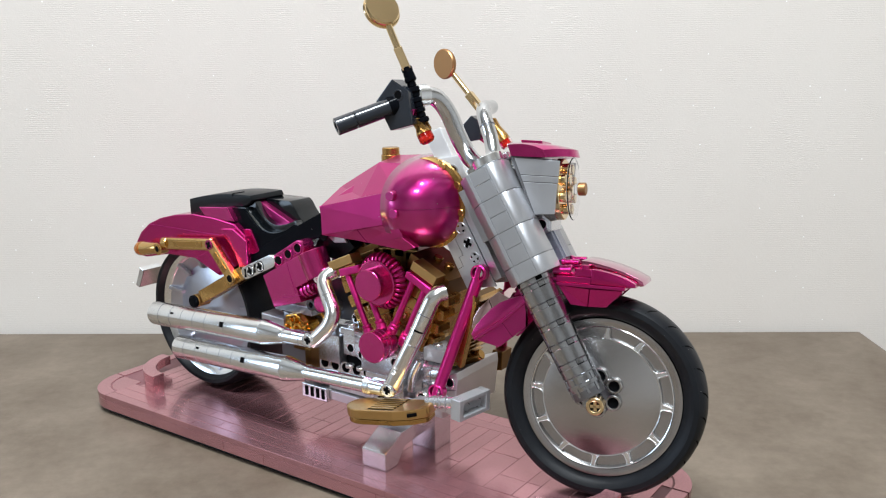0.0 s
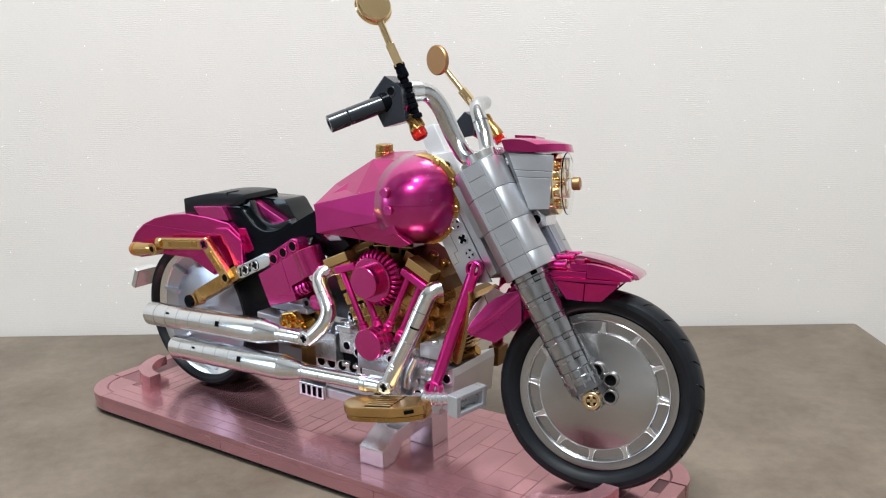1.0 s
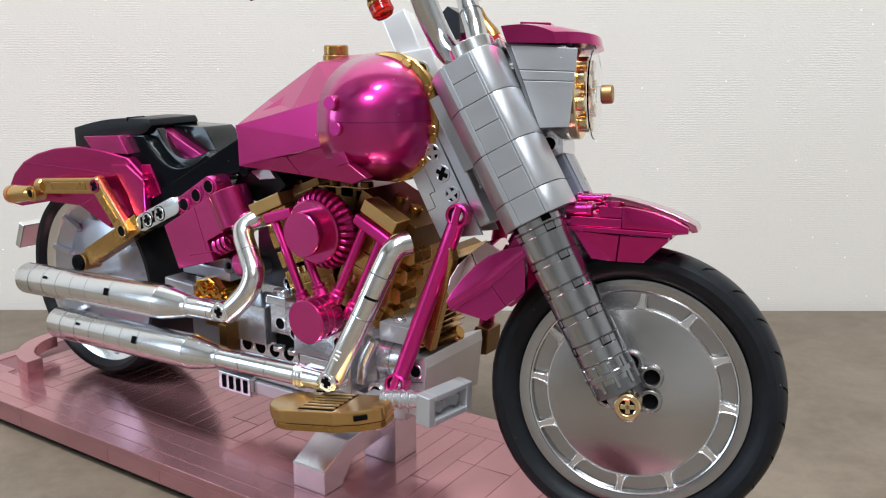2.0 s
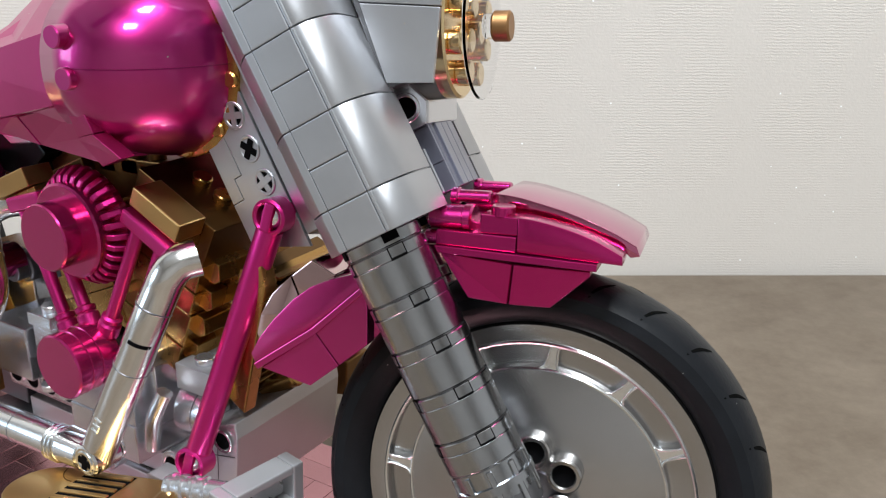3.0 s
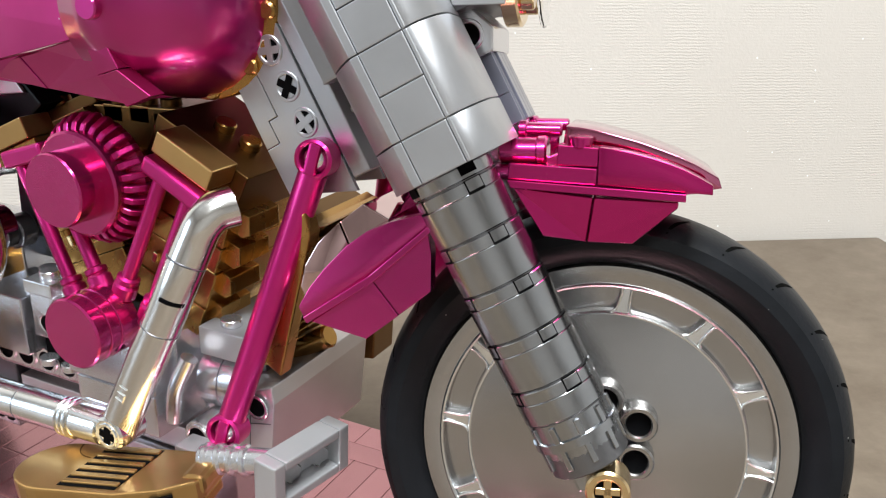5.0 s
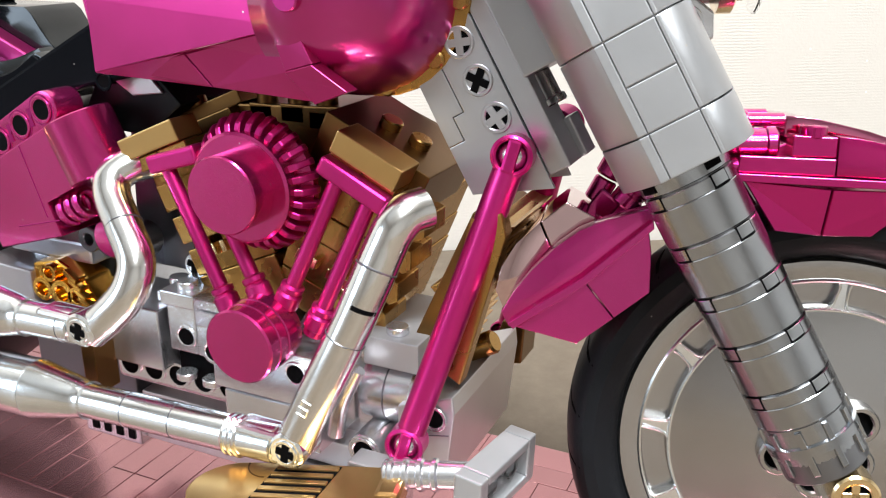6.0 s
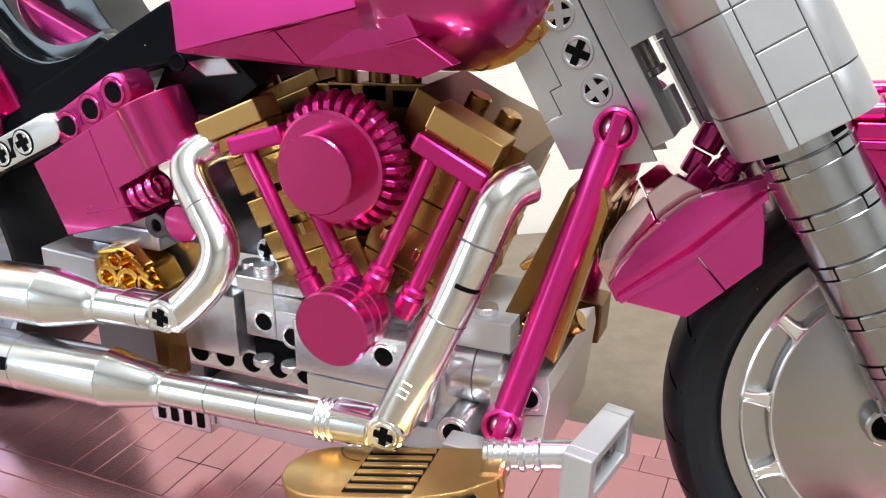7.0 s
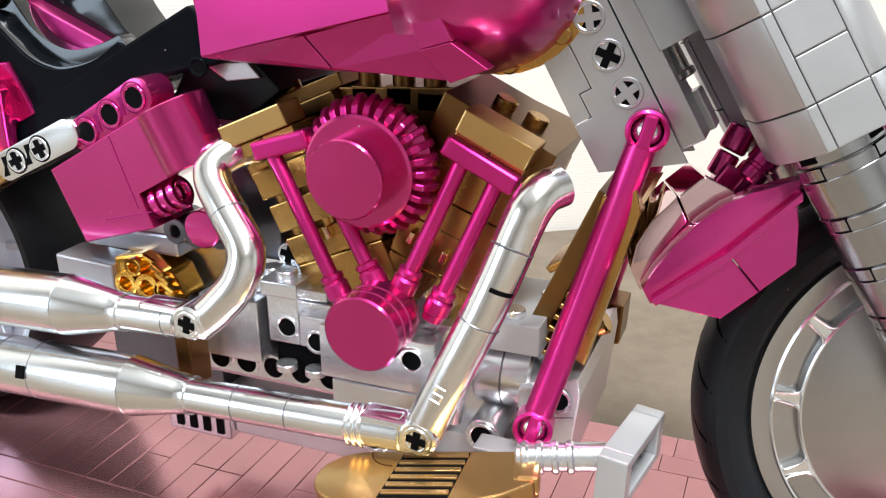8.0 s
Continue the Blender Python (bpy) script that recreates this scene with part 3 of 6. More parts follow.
# ---------------------------------------------------------------- stand
seat_of[0] = fitted(1.04, 1.06, 1.03, 3.0)
stand = thing("prop_stand", "silver brick-built prop stand under the motorcycle", "stand", MODEL)
part("foot", join(prism([(-43.5, 0), (-43.5, 9.2), (-31, 16.0), (-8, 17.5), (-8, 9.5), (-28, 8.2), (-34.5, 0)], -7.4, 7.4, at(-103, 0, 0.15, 0, 0, 90) @ Matrix.Rotation(radians(180), 4, "Z") @ Matrix.Diagonal((-1, 1, 1, 1)), 0.35)), SILVER, stand)
part("post", span(-104, -89.4, -11.6, 2.0, 0.15, 22, bevel=0.3), SILVER, stand)

# ---------------------------------------------------------------- motorcycle
seat_of[0] = I4
bike = thing("model_motorcycle", "magenta, chrome and gold brick-built model cruiser motorcycle", "model motorcycle", BIKE)

# --- front wheel: lathe z is the axle and points to the motorcycle's right
AX = FRONT @ Matrix.Rotation(radians(90), 4, "X")
wheel = part("front_wheel", lathe([(0, 6.0), (27.4, 6.0), (27.9, 5.7), (28.3, 4.0), (32.8, 4.2), (33.2, 6.3), (33.6, 6.5), (37.2, 6.5), (37.9, 5.6), (38.0, 4.5), (38.0, -4.5), (37.4, -5.6), (33, -6), (0, -6.0)], AX, 96), TURNED, bike, "polished disc front wheel with slotted rim")
TYRE = [(37.6, 5.4), (38.6, 7.4), (40.2, 8.9), (42.4, 9.8), (44.6, 9.4), (46.2, 7.8), (47.3, 5.2), (47.85, 2.3), (48.0, 0)]
part("tyre", lathe(TYRE + [(r, -h) for r, h in reversed(TYRE[:-1])], AX, 112), RUBBER, wheel, "black rubber tyre with slanted tread cuts")
part("rim_lip", join(lathe([(33.0, 6.1), (33.1, 6.7), (33.45, 6.9), (33.8, 6.6), (33.8, 6.1)], AX, 96), lathe([(27.3, 5.8), (27.4, 6.15), (27.7, 6.2), (28.0, 5.9), (28.0, 5.4)], AX, 96)), CHROME, wheel, "bright chrome rim edges")
for k in range(12):
    a = radians(87.7 - RAKE - 30 * k)
    m = AX @ Matrix.Rotation(a, 4, "Z")
    spoke = part("spoke", up([(33.3, -0.7), (33.3, 0.7), (32.2, 0.9), (27.7, 1.8), (27.7, -0.7)], 3.4, 5.75, 0.2), CHROME, wheel, "", m)
    part("spoke_edge", join(sweep([(33.4, -1.5, 6.5), (32.7, -0.9, 6.2), (30.6, -0.75, 5.9), (28.6, -0.9, 5.8), (27.8, -1.6, 5.9)], 0.3, 8, 3), sweep([(33.4, 1.6, 6.5), (32.7, 0.95, 6.2), (30.4, 1.25, 5.9), (28.6, 1.7, 5.8), (27.8, 2.6, 5.9)], 0.3, 8, 3)), CHROME, spoke, "bright chrome edge", m)


def tyre_point(h, a, lift=0.05):
    """The tread's surface at the lateral place h and the angle a."""
    for (r0, h0), (r1, h1) in zip(TYRE[3:], TYRE[4:]):
        if h1 <= abs(h) <= h0:
            r = r0 + (r1 - r0) * (h0 - abs(h)) / (h0 - h1) + lift
            return Vector((r * math.cos(a), r * math.sin(a), h))


# tread cuts are flat strips; the grooves' shade is put into their black
for k in range(26):
    for side in (1, -1):
        a0 = 2 * math.pi * (k + 0.25 * side) / 26
        bm = bmesh.new()
        rows = []
        for i in range(7):
            t = i / 6
            h = side * (1.8 + 6.8 * t)
            a = a0 + radians(6.5) * t - radians(1.6) * t * t
            w = 0.0105 * math.sin(math.pi * (0.15 + 0.75 * t))
            rows.append([bm.verts.new(tyre_point(h, a - w)), bm.verts.new(tyre_point(h, a + w))])
        for p, q in zip(rows, rows[1:]):
            bm.faces.new((p[0], p[1], q[1], q[0]))
        part("tread_cut", bm, TREAD, wheel, "", AX)
hub = part("wheel_hub", lathe([(0, 8.0), (6.0, 8.0), (6.6, 7.4), (6.6, 5.8)], AX, 40), GUNMETAL, wheel)
for k in range(6):
    a = radians(0 + 60 * k)
    c = FRONT @ at(1.0 + 7.9 * math.cos(a), -6.0, 2.6 + 7.9 * math.sin(a), 90)
    bm = lathe([(2.45, 0), (2.45, 3.6), (2.75, 4.0), (3.4, 4.0), (3.75, 3.6), (3.75, 0)], c, 28)
    merge(bm, tint(lathe([(0, 2.6), (2.5, 2.6)], c, 20), 1))
    part("hub_socket", bm, [DISC, RECESS_SHADE], wheel, "chrome hub socket")
part("hub_plate", lathe([(0, 1.6), (7.0, 1.6), (7.6, 1.2), (7.6, 0)], FRONT @ at(1, -6.0, 2.6, 90), 32), DISC, wheel)

# --- rear wheel
RX = Matrix.Translation((-266, 1, 46.3)) @ Matrix.Rotation(radians(90), 4, "X") @ Matrix.Scale(1.055, 4)
rear = part("rear_wheel", lathe([(0, 10), (24, 10), (26, 9), (29, 8.5), (35.6, 13.0), (38.2, 14.4), (38.6, 13.6), (38.6, -13.6), (0, -9)], RX, 80), SILVER_BLUE, bike, "polished disc rear wheel")
part("tyre", lathe([(38.0, 14.2), (38.6, 16.0), (40.4, 18.0), (42.4, 18.2), (44.2, 15.4), (45.2, 10), (45.5, 4), (45.5, -4), (45.2, -10), (44.2, -15.4), (42.4, -18.2), (40.4, -18.0), (38.0, -14.2)], RX, 96), RUBBER, rear, "wide black rubber tyre")
for k in range(12):
    m = RX @ Matrix.Rotation(radians(30 * k + 12), 4, "Z")
    part("spoke", prism([(26, 8), (27, 11.0), (35.4, 14.2), (36.0, 11)], -1.2, 1.2, m, 0.3), SILVER_BLUE, rear)
part("rim_band", lathe([(34.6, 12.6), (35.6, 13.6), (38.2, 14.9), (38.6, 14.2), (38.0, 13.8), (35.8, 13.0), (34.8, 12.2)], RX, 80), CHROME, rear, "bright chrome rim band")
part("axle", rod(3.4, (-266, -22, 46.3), (-266, 22, 46.3)), CHROME, rear)

# --- fork legs with their covers
UC, FY, CC = 0.25, -21.9, 1.4


def half_profile(sgn):
    """The cover's curved flank in (u, y), from the flat face round to the back."""
    pts = []
    for k in range(9):
        t = k / 8
        if sgn > 0:
            pts.append((CC + 5.6 + 6.2 * math.sin(radians(90 * t)), FY - 1.0 - 9.6 * math.cos(radians(90 * t))))
        else:
            pts.append((CC - 5.3 - 6.4 * (1 - (1 - t) ** 1.6), FY - 10.6 + 10.0 * t))
    return pts


for side in (-1, 1):
    flip = FRONT if side < 0 else FRONT @ Matrix.Diagonal((1, -1, 1, 1))
    core = [(CC - 10.3, FY), (CC - 5.0, FY - 9.6), (CC + 5.6, FY - 10.0), (CC + 11.3, FY), (CC + 11.3, FY + 7.0), (CC - 10.4, FY + 7.0)]
    cover = part("fork_cover", up(core, 63.6, 117.6, 0), SATIN, bike, "satin silver fork cover of tiles and curved flanks", flip)
    for sgn in (-1, 1):
        prof = half_profile(sgn)
        outline = prof + [(CC + sgn * (11.8 if sgn > 0 else 11.7), FY + 7.2), (CC + sgn * 10.6, FY + 7.2), (CC + sgn * 10.6, FY), (CC + sgn * 5.7, FY - 8.4)]
        for s0, s1 in ((63.4, 71.3), (71.6, 87.4), (87.7, 103.4), (103.7, 118.0)):
            bm = up(outline, s0, s1, 0.12)
            for f in bm.faces:
                f.smooth = abs(f.normal.z) < 0.5 and f.normal.y < 0.2
            for e in bm.edges:
                if len(e.link_faces) == 2 and e.calc_face_angle(0) > radians(25):
                    e.smooth = False
            part("curved_flank", bm, SATIN, cover, "", flip)
    for s0, s1 in ((63.4, 71.35), (71.55, 79.35), (79.55, 87.4), (87.6, 95.4), (95.6, 103.4), (103.6, 111.3), (111.5, 118.0)):
        part("tile", span(CC - 3.6, CC + 4.9, FY - 10.75, FY - 9.5, s0, s1, bevel=0.2), SATIN, cover, "", flip)
    for s0, s1 in ((63.4, 71.35), (71.55, 87.4), (87.6, 103.4), (103.6, 118.0)):
        part("tile", span(CC + 5.02, CC + 5.75, FY - 10.7, FY - 9.5, s0, s1, bevel=0.2), SATIN, cover, "", flip)
        part("tile", span(CC - 5.4, CC - 3.72, FY - 10.7, FY - 9.5, s0, s1, bevel=0.2), SATIN, cover, "", flip)
    tube = part("fork_tube", rod(7.5, (UC, FY, 4.5), (UC, FY, 66), 0.3, 48), CHROME_DARK, bike, "chrome fork tube of stacked round bricks", flip)
    for s0, s1 in ((60.9, 63.3), (51.3, 60.6), (41.7, 51.0), (32.1, 41.4), (22.5, 31.8), (15.6, 22.2)):
        profile = [(7.0, s0), (7.75, s0), (7.95, s0 + 0.2), (7.95, s1 - 0.2), (7.75, s1), (7.0, s1)]
        if s1 < 62:
            profile[3:3] = [(7.95, s1 - 2.5), (7.83, s1 - 2.35), (7.95, s1 - 2.2)]
        part("round_brick", lathe(profile, at(UC, FY, 0), 48), CHROME_SOFT, tube, "", flip)
        for ang in (36, 126, 216, 306):
            m = at(UC, FY, s1 - 1.0) @ Matrix.Rotation(radians(ang - 90), 4, "Z")
            if s1 > 62:
                # a dark block on the tube paints the shade below the cover
                part("top_gap_shade", box((0.4, 3.2, 1.9), m @ at(7.8, 0, 0.3), 0), RECESS_SHADE, tube, "dark plate for the shade under the cover", flip)
                continue
            b2 = lathe([(7.5, -1.05), (7.95, -1.05), (8.06, -0.95), (8.06, 0.95), (7.95, 1.05), (7.5, 1.05)], m @ Matrix.Rotation(radians(-10.5), 4, "Z"), 6, 21.0)
            merge(b2, tint(lathe([(7.5, -1.35), (7.99, -1.35), (7.99, 1.1), (7.5, 1.1)], m @ Matrix.Rotation(radians(-12.3), 4, "Z"), 6, 24.6), 1))
            part("notch", b2, [CHROME_SOFT, RECESS_SHADE], tube, "", flip)
    foot = lathe([(6.2, 0), (7.4, 1.0), (7.6, 4.2), (8.2, 4.4), (8.2, 6.0), (7.6, 6.2), (7.6, 9.5), (6.5, 9.8)], at(UC, FY, 5.8), 40)
    foot_part = part("fork_foot", foot, CHROME_SOFT, tube, "ribbed chrome fork foot", flip)
    for k in range(10):
        part("foot_rib", box((1.0, 1.2, 8.5), at(UC, FY, 10.6) @ Matrix.Rotation(radians(36 * k), 4, "Z") @ at(7.55, 0, 0), 0.2), CHROME_SOFT, tube, "", flip)
    part("foot_clip", span(UC - 4, UC + 4, FY - 4, FY + 5, 0.5, 6, bevel=0.6), CHROME_SOFT, tube, "", flip)
    pin = lathe([(1.7, 0), (2.4, 0.3), (2.4, 1.2), (2.7, 1.4), (3.6, 1.4), (4.0, 1.0), (4.0, -5)], flip @ at(UC + 1.6, FY - 6.0, 0.2, 90), 28)
    merge(pin, tint(lathe([(0, 0.5), (2.6, 0.5)], flip @ at(UC + 1.6, FY - 6.0, 0.2, 90), 20), 1))
    for size in ((4.4, 1.4, 0.5), (1.4, 4.4, 0.5)):
        merge(pin, tint(box(size, flip @ at(UC + 1.6, FY - 6.6, 0.2, 90, 25), 0.1, 1), 0))
    part("axle_pin", pin, [GOLD_BRIGHT, RECESS_SHADE], tube, "gold axle pin")

# --- yokes between the legs
seat_of[0] = YOKE
lower = part("lower_yoke", up([(8.2, -8.4), (14.6, -8.4), (15.4, -7.6), (15.4, 7.6), (14.6, 8.4), (8.2, 8.4)], 64.5, 78.5, 0.3), YOKE_TILE, bike, "", FRONT)
for y in (-4.0, 0.0, 4.0):
    part("tile", span(15.2, 15.9, y - 1.85, y + 1.85, 64.6, 78.4, bevel=0.1), YOKE_TILE, lower, "", FRONT)
for s0, s1 in ((64.6, 70.4), (70.6, 78.4)):
    part("tile", span(8.6, 15.2, -8.9, -8.2, s0, s1, bevel=0.1), YOKE_TILE, lower, "", FRONT)
bracket = part("lamp_bracket", prism([(6.5, 78.8), (16.0, 78.4), (18.0, 82.5), (15.8, 87.8), (7.0, 91)], -10.4, 10.4, I4, 0.5), SILVER, bike, "", FRONT)
side_hole(13.0, 83.2, -10.4, bracket, SILVER, 2.4, False, FRONT)
seat_of[0] = HEAD
part("upper_yoke", join(span(-14, 8, -13, 13, 118, 121.5, bevel=0.4), ring(3.4, 7.4, (UC, FY, 117.5), (UC, FY, 121.5)), ring(3.4, 7.4, (UC, -FY, 117.5), (UC, -FY, 121.5))), CHROME, bike, "clear-coated chrome upper yoke", FRONT)
part("headstock", join(span(-29, -20, -5, 5, 128, 148.0, bevel=0.5), prism([(-30, 118), (-17, 120), (-16, 131), (-29, 135)], -6.5, 6.5, I4, 0.5)), WHITE_SILVER, bike, "", FRONT)
side_hole(-22.5, 125.5, -6.6, bike, SATIN, 2.5, False, FRONT, name="headstock_hole")

seat_of[0] = COLUMN
part("steering_column", join(span(-25.5, -9.0, -9.4, 9.4, 89.6, 117.0, bevel=0.4), span(-2, 4, -8, 8, 66.0, 76.0, bevel=0.4)), SATIN, bike, "satin silver steering column", FRONT)
part("column_bolt", join(rod(3.7, (-24.6, 0.0, 83.6), (-24.6, 0.0, 89.8), 0.4, 28), rod(4.3, (-24.6, 0.0, 82.6), (-24.6, 0.0, 84.2), 0.3, 28)), DISC, bike, "steel column bolt", FRONT)

# --- headlight
seat_of[0] = HEAD
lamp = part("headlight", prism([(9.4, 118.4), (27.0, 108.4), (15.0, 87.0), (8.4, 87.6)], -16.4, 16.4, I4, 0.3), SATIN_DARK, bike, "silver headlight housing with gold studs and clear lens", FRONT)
for a0, a1 in ((0.02, 0.30), (0.31, 0.42), (0.43, 0.98)):
    quad = []
    for t, w in ((a0, 0), (a1, 0), (a1, 1), (a0, 1)):
        p = Vector((10.6, 117.2)).lerp(Vector((9.0, 88.0)), t)
        q = Vector((31.0, 106.0)).lerp(Vector((18.0, 84.2)), t)
        c = p.lerp(q, 0.03 + 0.93 * w)
        quad.append((c.x, c.y))
    for y0, y1 in ((-17.2, -16.0), (16.0, 17.2)):
        part("side_tile", prism(quad, y0, y1, I4, 0.15), SATIN, lamp, "", FRONT)
bm = bmesh.new()
rows = []
for i in range(15):
    y = -18.2 + 36.4 * i / 14
    end = 36.2 - 11.0 * (abs(y) / 18.2) ** 2.6
    col = []
    for k in range(8):
        t = k / 7
        u = 10.8 + (end - 10.8) * t
        col.append((u, 125.4 - 0.56 * (u - 9.5) + 1.0 * math.sin(math.pi * t) - 1.6 * (abs(y) / 18.2) ** 4 - 1.2 * t ** 6))
    col += [(end - 0.6, col[-1][1] - 3.6), (10.4, 117.6)]
    rows.append([bm.verts.new((u, y, s)) for u, s in col])
for p, q in zip(rows, rows[1:]):
    for k in range(len(p)):
        f = bm.faces.new((p[k], p[(k + 1) % len(p)], q[(k + 1) % len(p)], q[k]))
        f.smooth = True
bm.faces.new(rows[0])
bm.faces.new(list(reversed(rows[-1])))
bmesh.ops.recalc_face_normals(bm, faces=bm.faces)
for e in bm.edges:
    e.smooth = not (len(e.link_faces) == 2 and e.calc_face_angle(0) > radians(35))
part("visor", bm, PINK, lamp, "magenta headlight visor", FRONT)
part("visor_step", prism([(15.5, 124.0), (24.5, 119.1), (24.2, 117.9), (15.2, 122.8)], -9, 9, I4, 0.2), PINK, lamp, "", FRONT)
LENS = FRONT @ at(22.2, 0, 95.4) @ Matrix.Rotation(radians(83 + RAKE), 4, "Y")
part("lamp_ring", lathe([(0, -1.5), (14.6, -1.5), (14.6, 1.2), (14.0, 1.6), (0, 1.6)], LENS, 48), GOLD_BRIGHT, lamp, "gold lamp ring")
bm = bmesh.new()
for k in range(8):
    a = radians(45 * k + 20)
    r = 10.2
    merge(bm, rod(2.45, (r * math.cos(a), r * math.sin(a), 1.5), (r * math.cos(a), r * math.sin(a), 4.2), 0.3, 20, LENS))
for k in range(3):
    a = radians(120 * k + 75)
    merge(bm, rod(2.45, (4.2 * math.cos(a), 4.2 * math.sin(a), 1.5), (4.2 * math.cos(a), 4.2 * math.sin(a), 4.0), 0.3, 20, LENS))
part("lamp_studs", bm, GOLD_BRIGHT, lamp, "gold studs")
lens = part("lens", lathe([(0, 5.2), (14.5, 5.2), (14.8, 5.4), (14.8, 5.7), (14.5, 5.9), (0, 5.9)], LENS, 48), CLEAR, lamp, "clear round lens")
part("lens_stem", join(rod(2.6, (0, 0, 5.9), (0, 0, 8.0), 0.3, 24, LENS)), CLEAR, lamp)
part("lens_knob", rod(3.1, (0, 0, 7.8), (0, 0, 11.6), 0.4, 28, LENS), MIRROR_BRONZE, lamp, "gold centre knob")

seat_of[0] = FENDER
# --- front fender, ahead of and behind the fork
fender = part("front_fender", prism([(5.0, 57.4), (14.0, 57.4), (20.0, 54.4), (30.0, 47.8), (36.0, 41.8), (36.0, 40.6), (30.0, 42.4), (4.6, 55.0)], -7.9, 7.9, I4, 0.3), PINK_GLOSS, bike, "glossy magenta front fender of curved slopes", FRONT)
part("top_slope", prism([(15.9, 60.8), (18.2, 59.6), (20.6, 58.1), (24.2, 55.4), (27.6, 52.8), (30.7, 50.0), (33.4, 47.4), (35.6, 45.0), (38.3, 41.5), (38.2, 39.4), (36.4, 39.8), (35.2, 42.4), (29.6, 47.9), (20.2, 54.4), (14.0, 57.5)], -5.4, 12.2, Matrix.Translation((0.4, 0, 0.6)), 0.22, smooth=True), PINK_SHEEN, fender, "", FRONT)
for sgn in (-1, 1):
    part("side_slope", prism([(21.3, 55.9), (23.8, 54.5), (26.2, 52.9), (28.8, 51.0), (31.2, 49.0), (33.4, 46.9), (35.2, 44.8), (37.0, 42.5), (36.4, 40.9), (32.4, 42.9), (18.6, 49.8)], 12.0 * sgn, 8.0 * sgn, I4, 0.2, smooth=True), PINK_FENDER, fender, "", FRONT)
    part("side_block", prism([(14.7, 59.0), (21.1, 55.8), (19.7, 52.7), (13.1, 55.7)], 11.8 * sgn, 7.8 * sgn, I4, 0.2), PINK_FENDER, fender, "", FRONT)
    part("side_block", prism([(5.3, 59.3), (19.6, 52.5), (18.3, 49.8), (3.9, 56.7)], 12.1 * sgn, 5.0 * sgn, I4, 0.25), PINK_FENDER, fender, "", FRONT)
    if sgn < 0:
        part("side_stud", rod(2.3, (17.8, 9.7 * sgn, 57.0), (18.7, 9.7 * sgn, 58.9), 0.2, 20), PINK_FENDER, fender, "", FRONT)
    part("skirt_ledge", prism([(3.9, 56.6), (32.3, 42.8), (31.7, 41.5), (4.0, 55.0)], 12.7 * sgn, 6.0 * sgn, I4, 0.15), PINK_FENDER, fender, "", FRONT)
    for pts in ([(4.4, 55.0), (17.1, 48.0), (12.9, 40.8), (6.1, 44.6)], [(17.3, 47.9), (30.6, 41.9), (30.1, 40.9), (20.5, 37.5), (13.1, 40.7)]):
        bm = bmesh.new()
        outer = [bm.verts.new((u, (12.5 - 1.4 * max(0, (50 - u * 0.25 - s) / 10)) * sgn, s)) for u, s in pts]
        inner = [bm.verts.new((u, 9.6 * sgn, s)) for u, s in pts]
        n = len(pts)
        bm.faces.new(outer)
        bm.faces.new(list(reversed(inner)))
        for i in range(n):
            j = (i + 1) % n
            bm.faces.new((outer[j], outer[i], inner[i], inner[j]))
        bmesh.ops.recalc_face_normals(bm, faces=bm.faces)
        bmesh.ops.bevel(bm, geom=bm.edges[:], offset=0.18, segments=1, affect="EDGES")
        part("skirt", bm, PINK_FENDER, fender, "", FRONT)
    part("hinge_bar", join(rod(1.3, (8.5, 6 * sgn, 64.0), (15.5, 6 * sgn, 61.0), 0.3, 20), rod(1.8, (8.0, 6 * sgn, 64.2), (9.6, 6 * sgn, 63.5), 0.3, 20), rod(2.5, (4.0, 9.0 * sgn, 61.9), (11.6, 9.0 * sgn, 58.7), 0.4, 24), rod(2.8, (10.2, 9.0 * sgn, 59.3), (12.2, 9.0 * sgn, 58.5), 0.4, 24), rod(1.5, (2.0, 10.5 * sgn, 58.6), (7.0, 10.5 * sgn, 56.6), 0.3, 20)), PINK_GLOSS, fender, "", FRONT)
    part("rear_slope", prism([(-44.0, 45.2), (-44.2, 48.3), (-40.6, 51.0), (-36.2, 53.4), (-30.0, 56.0), (-25.0, 57.2), (-19.8, 57.2), (-11.4, 56.2), (-12.4, 53.3), (-42.8, 44.9)], 8.2 * sgn, 12.0 * sgn, I4, 0.2, smooth=True), PINK_GLOSS, fender, "", FRONT)
    for pts in ([(-42.7, 44.8), (-27.6, 47.9), (-25.4, 39.9), (-33.4, 37.8)], [(-27.4, 47.9), (-13.6, 52.6), (-14.6, 48.9), (-17.6, 42.1), (-25.2, 40.0)]):
        part("rear_skirt", prism(pts, 9.6 * sgn, 12.4 * sgn, I4, 0.2), PINK_GLOSS, fender, "", FRONT)
    part("rear_ridge", prism([(-43.6, 46.2), (-27.6, 49.2), (-12.2, 54.2), (-12.6, 52.8), (-27.6, 47.7), (-43.2, 44.8)], 11.0 * sgn, 13.0 * sgn, I4, 0.15), PINK_GLOSS, fender, "", FRONT)
seat_of[0] = I4
hinge = part("rear_hinge", lathe([(0, 0), (2.7, 0), (3.1, 0.4), (3.1, 2.6), (2.7, 2.9), (2.7, 3.5), (3.1, 3.8), (3.1, 10.6), (2.6, 11.2), (0, 11.2)], mat_to((-12.6, 3.0, 58.0), (-2.2, 3.0, 62.6)), 32), PINK_GLOSS, fender, "glossy magenta hinge barrel", FRONT)
